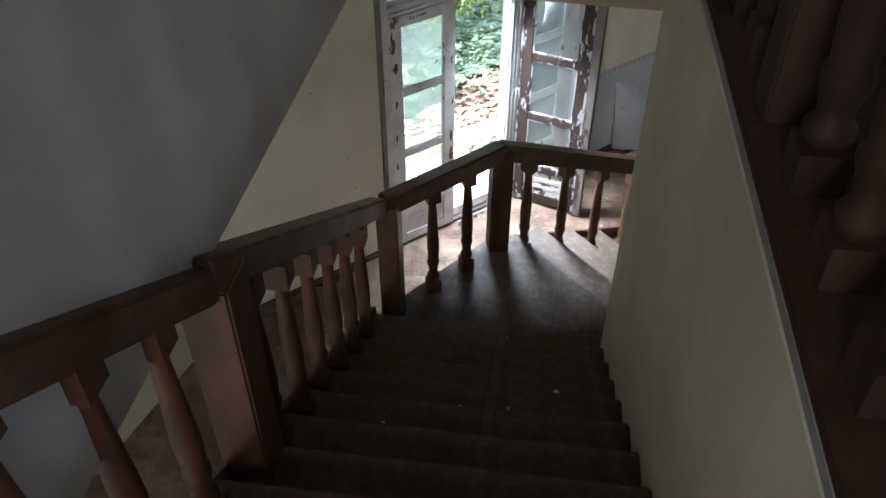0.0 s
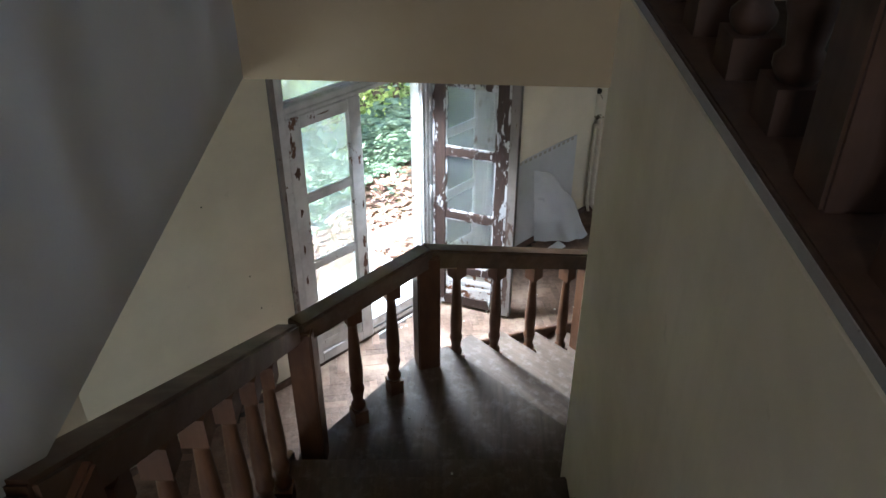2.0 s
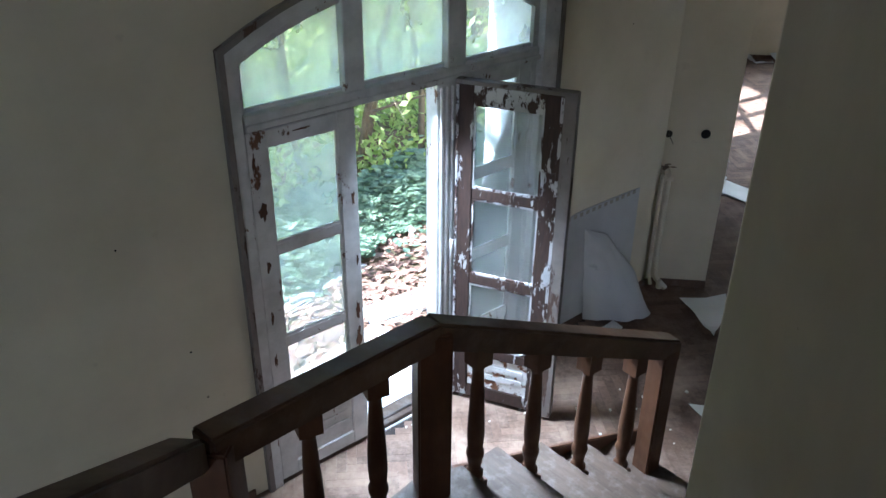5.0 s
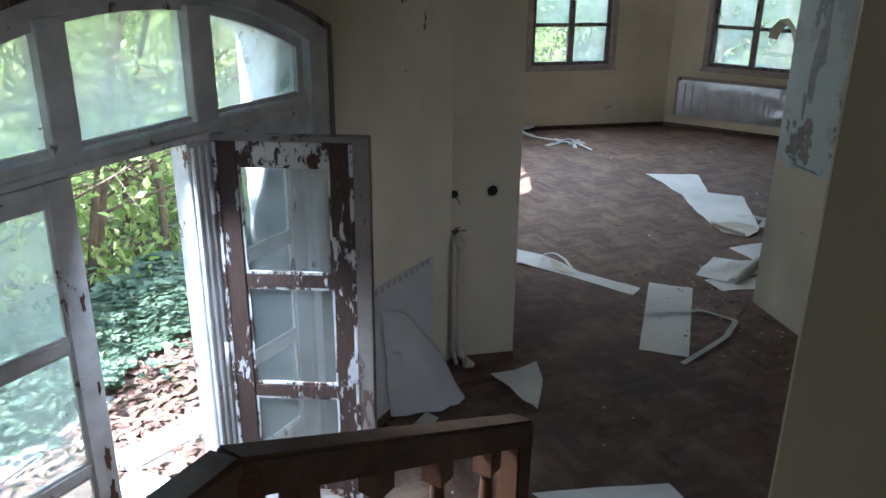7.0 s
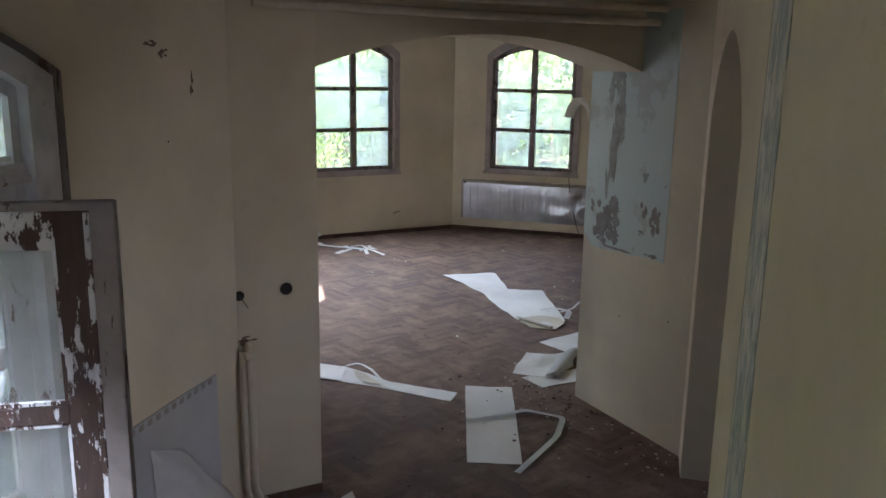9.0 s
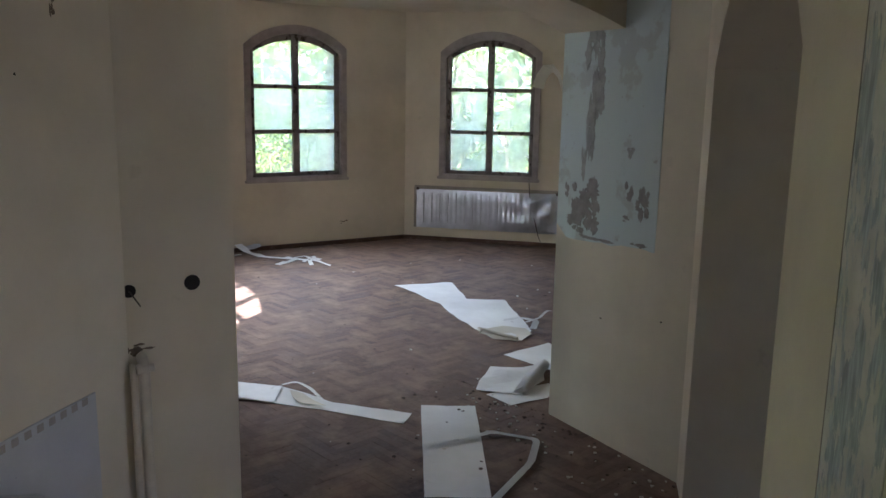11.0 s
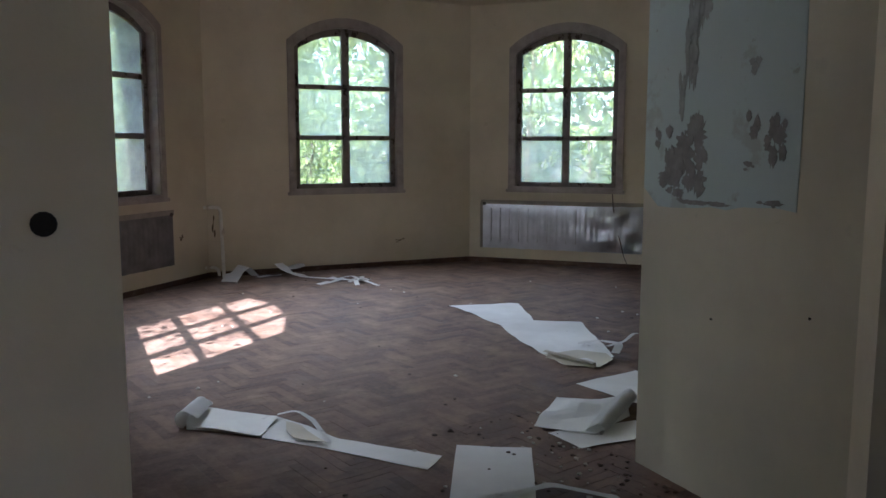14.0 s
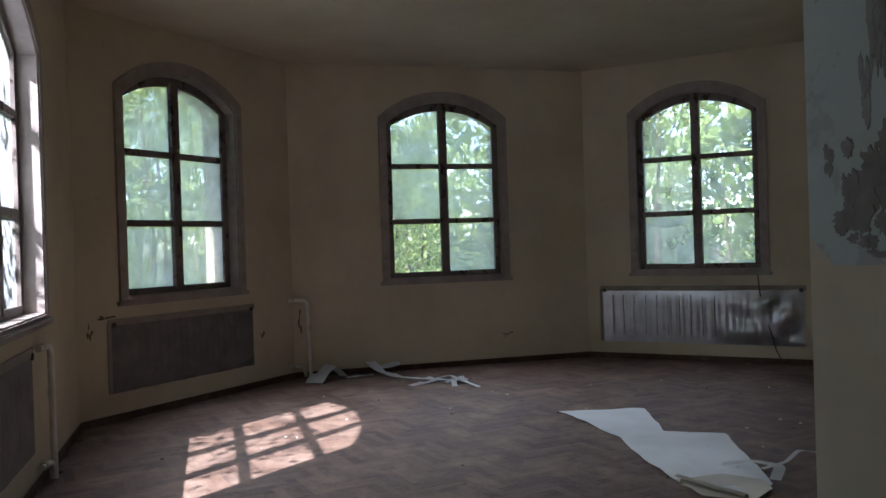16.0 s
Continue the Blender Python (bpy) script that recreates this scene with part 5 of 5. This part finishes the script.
def clear_of_house(x, y):
    inside = -2.2 < x < 9.6 and -5 < y < 15.6
    near_door = (Vector((x, y)) - DOOR_C).dot(N2) > -3.3 and y < 11
    return not inside and not (near_door and x < 2.2 and y > 2.5)


for _ in range(900):
    if len(spots) >= 105:
        break
    k = rr.random()
    if k < 0.5:
        x, y, _z = outside_door(rr.uniform(-6, 9), rr.uniform(3.4, 12), 0)
    elif k < 0.8:
        x, y = rr.uniform(-2, 12), rr.uniform(16.2, 26)
    else:
        x, y = rr.uniform(9.8, 20), rr.uniform(8, 24)
    if clear_of_house(x, y) and all((x - a) ** 2 + (y - b) ** 2 > 0.5 for a, b in spots):
        spots.append((x, y))
for u, v in ((1.5, 3.5), (2.15, 3.6), (2.45, 3.9), (3.0, 3.5), (2.7, 4.6), (3.5, 4.7), (1.1, 4.3), (0.3, 3.9), (1.9, 4.9), (-0.5, 3.8), (4.0, 3.7)):
    spots.append((*outside_door(u, v, 0)[:2], "thin"))
# unseen trees added on the sunward side to shade the door and its ground
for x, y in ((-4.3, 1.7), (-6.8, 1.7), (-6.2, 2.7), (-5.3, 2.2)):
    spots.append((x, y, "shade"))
used = set()
for i, (x, y, *use) in enumerate(spots):
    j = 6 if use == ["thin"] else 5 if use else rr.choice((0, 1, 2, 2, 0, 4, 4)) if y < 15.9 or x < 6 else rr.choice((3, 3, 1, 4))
    m = Matrix.Translation((x, y, -0.16)) @ Matrix.Rotation(rr.uniform(0, 6.28), 4, "Z") @ Matrix.Diagonal((1, 1, 1, 1))
    if j not in used:
        used.add(j)
        protos[j].matrix_basis = m
    else:
        copy_thing(protos[j], m)
for j in range(7):
    if j not in used:
        protos[j].matrix_basis = pose(-9, 16 + j, -0.16)
# far woods all round
pts = []
rr = random.Random(31)
while len(pts) < 42000:
    a, d = rr.uniform(0, 2 * math.pi), rr.uniform(19, 34)
    x, y = 3 + d * math.cos(a), 8 + d * math.sin(a)
    h = 8.5 * (0.6 + 0.5 * noise.noise((a * 4, 1, 0)) + 0.2 * noise.noise((a * 15, 2, 0)))
    pts.append((x, y, rr.uniform(-0.1, h)))
tagged(leaf_cloud("far_woods", pts, 0.26, LEAF, 0.0, 8), "light green woods further off", "woods", kind="stuff")
pts = []
rr = random.Random(33)
while len(pts) < 26000:
    x, y = rr.uniform(-14, 20), rr.uniform(-2, 27)
    if not (-3.6 < x < 9.3 and -5 < y < 15.5) and clear_of_house(x, y) and noise.noise((x * 0.6, y * 0.6, 9)) > -0.1:
        pts.append((x, y, -0.15 + 1.3 * rr.random() ** 1.6 * (0.6 + noise.noise((x * 0.8, y * 0.8, 3)))))
for _ in range(16000):
    u, v = rr.uniform(-2, 7), rr.uniform(2.9, 9)
    x, y, _z = outside_door(u, v, 0)
    if not (x > 0.2 and y > 6.3):
        pts.append((x, y, -0.15 + 0.75 * rr.random() ** 1.5 * (0.7 + noise.noise((x, y, 3)))))
tagged(leaf_cloud("undergrowth", pts, 0.055, LEAF, 0.1, 11), "bright green undergrowth below the trees", "undergrowth", kind="stuff")

# ---- parquet, laid in herringbone ----
_m, _n, _l, _p = material("worn_oak_parquet")
_v = coords(_n, _l, (3, 26, 3))
_oi, _g = _n.new("ShaderNodeObjectInfo"), _n.new("ShaderNodeNewGeometry")
_w = _n.new("ShaderNodeVectorMath")
_w.operation = "ADD"
_l.new(_g.outputs["Position"], _w.inputs[0])
_sum = _n.new("ShaderNodeMath")
_l.new(_oi.outputs["Random"], _sum.inputs[0])
_l.new(_g.outputs["Random Per Island"], _sum.inputs[1])
_fr = _n.new("ShaderNodeMath")
_fr.operation = "FRACT"
_l.new(_sum.outputs[0], _fr.inputs[0])
_c = ramp(_n, _l, _fr.outputs[0], [(0.0, (0.055, 0.027, 0.017)), (0.5, (0.105, 0.056, 0.035)), (1.0, (0.168, 0.097, 0.063))])
_gr = noise_tex(_n, _l, _w.outputs[0], 40, 6)
_c = mix(_n, _l, 0.35, _c, ramp(_n, _l, _gr, [(0.3, (0.048, 0.027, 0.018)), (0.7, (0.18, 0.115, 0.08))]))
_dirt = noise_tex(_n, _l, _w.outputs[0], 2.6, 8, 0.72)
_c = mix(_n, _l, ramp(_n, _l, _dirt, [(0.46, grey(0.0)), (0.66, grey(0.8))]), _c, (0.265, 0.185, 0.137))
_dk = noise_tex(_n, _l, _w.outputs[0], 4.5, 6, 0.7)
_c = mix(_n, _l, ramp(_n, _l, _dk, [(0.56, grey(0.0)), (0.72, grey(0.6))]), _c, (0.04, 0.026, 0.019))
_l.new(_c, _p.inputs["Base Color"])
_l.new(ramp(_n, _l, _dirt, [(0.35, grey(0.56)), (0.65, grey(0.85))]), _p.inputs["Roughness"])
bump(_n, _l, _p, _gr, 0.12, 0.002)
_p.inputs["Specular IOR Level"].default_value = 0.38
PARQUET = _m
BL, BW = 0.36, 0.06
block = bmesh.new()
box(block, -BL / 2 + 0.0003, BL / 2 - 0.0003, -BW / 2 + 0.0003, BW / 2 - 0.0003, -0.012, 0.0)
for v in block.verts:
    if v.co.z > -0.001:
        v.co.x *= 0.9992
        v.co.y *= 0.996
block_me = bpy.data.meshes.new("parquet_block")
block.to_mesh(block_me)
block.free()
block_me.materials.append(PARQUET)
TURN = Matrix.Rotation(radians(12), 3, "Z")


def on_floor(x, y):
    if 0.80 < x < 8.0 and 6.95 < y < 14.08:
        return x + y < 20.22 and y - x < 11.42
    p = Vector((x, y)) - DOOR_C
    return y <= 6.95 and -4.2 < x < 9.0 and p.dot(N2) > -0.03 and y > -3.5


verts, faces, near = [], [], 0
rr = random.Random(3)
for i in range(-170, 171):
    for j in range(-60, 61):
        for kind in (0, 1):
            # herringbone: each course is shifted by one block's width
            bx = i * BW + j * BL * 1.0
            by = i * BW - j * BL * 1.0
            if kind == 0:
                cx, cy, ang = bx + BL / 2, by + BW / 2, 0.0
            else:
                cx, cy, ang = bx + BW / 2, by + BW + BL / 2, math.pi / 2
            q = TURN @ Vector((cx, cy, 0)) + Vector((3, 7, 0))
            if not on_floor(q.x, q.y):
                continue
            if q.y < 4 and q.x > 1.2 or q.x > 5.2 and q.y < 6.9:
                continue
            m = Matrix.Translation((q.x, q.y, rr.uniform(-0.0012, 0.0))) @ Matrix.Rotation(radians(12) + ang, 4, "Z") @ Matrix.Rotation(rr.uniform(-0.004, 0.004), 4, "Y")
            if 1.9 < q.x < 3.6 and 5.4 < q.y < 8.6 and near < 300:
                near += 1
                ob = new("parquet_block", block_me)
                ob.parent = subfloor
                ob.matrix_basis = m
            else:
                k = len(verts)
                verts += [tuple(m @ v.co) for v in block_me.vertices]
                faces += [tuple(k + a for a in f.vertices) for f in block_me.polygons if f.normal.z > -0.5]
me = bpy.data.meshes.new("parquet")
me.from_pydata(verts, [], faces)
me.materials.append(PARQUET)
pq = new("parquet", me)
pq.parent = subfloor
tagged(pq, "worn dusty brown herringbone parquet", kind="stuff")
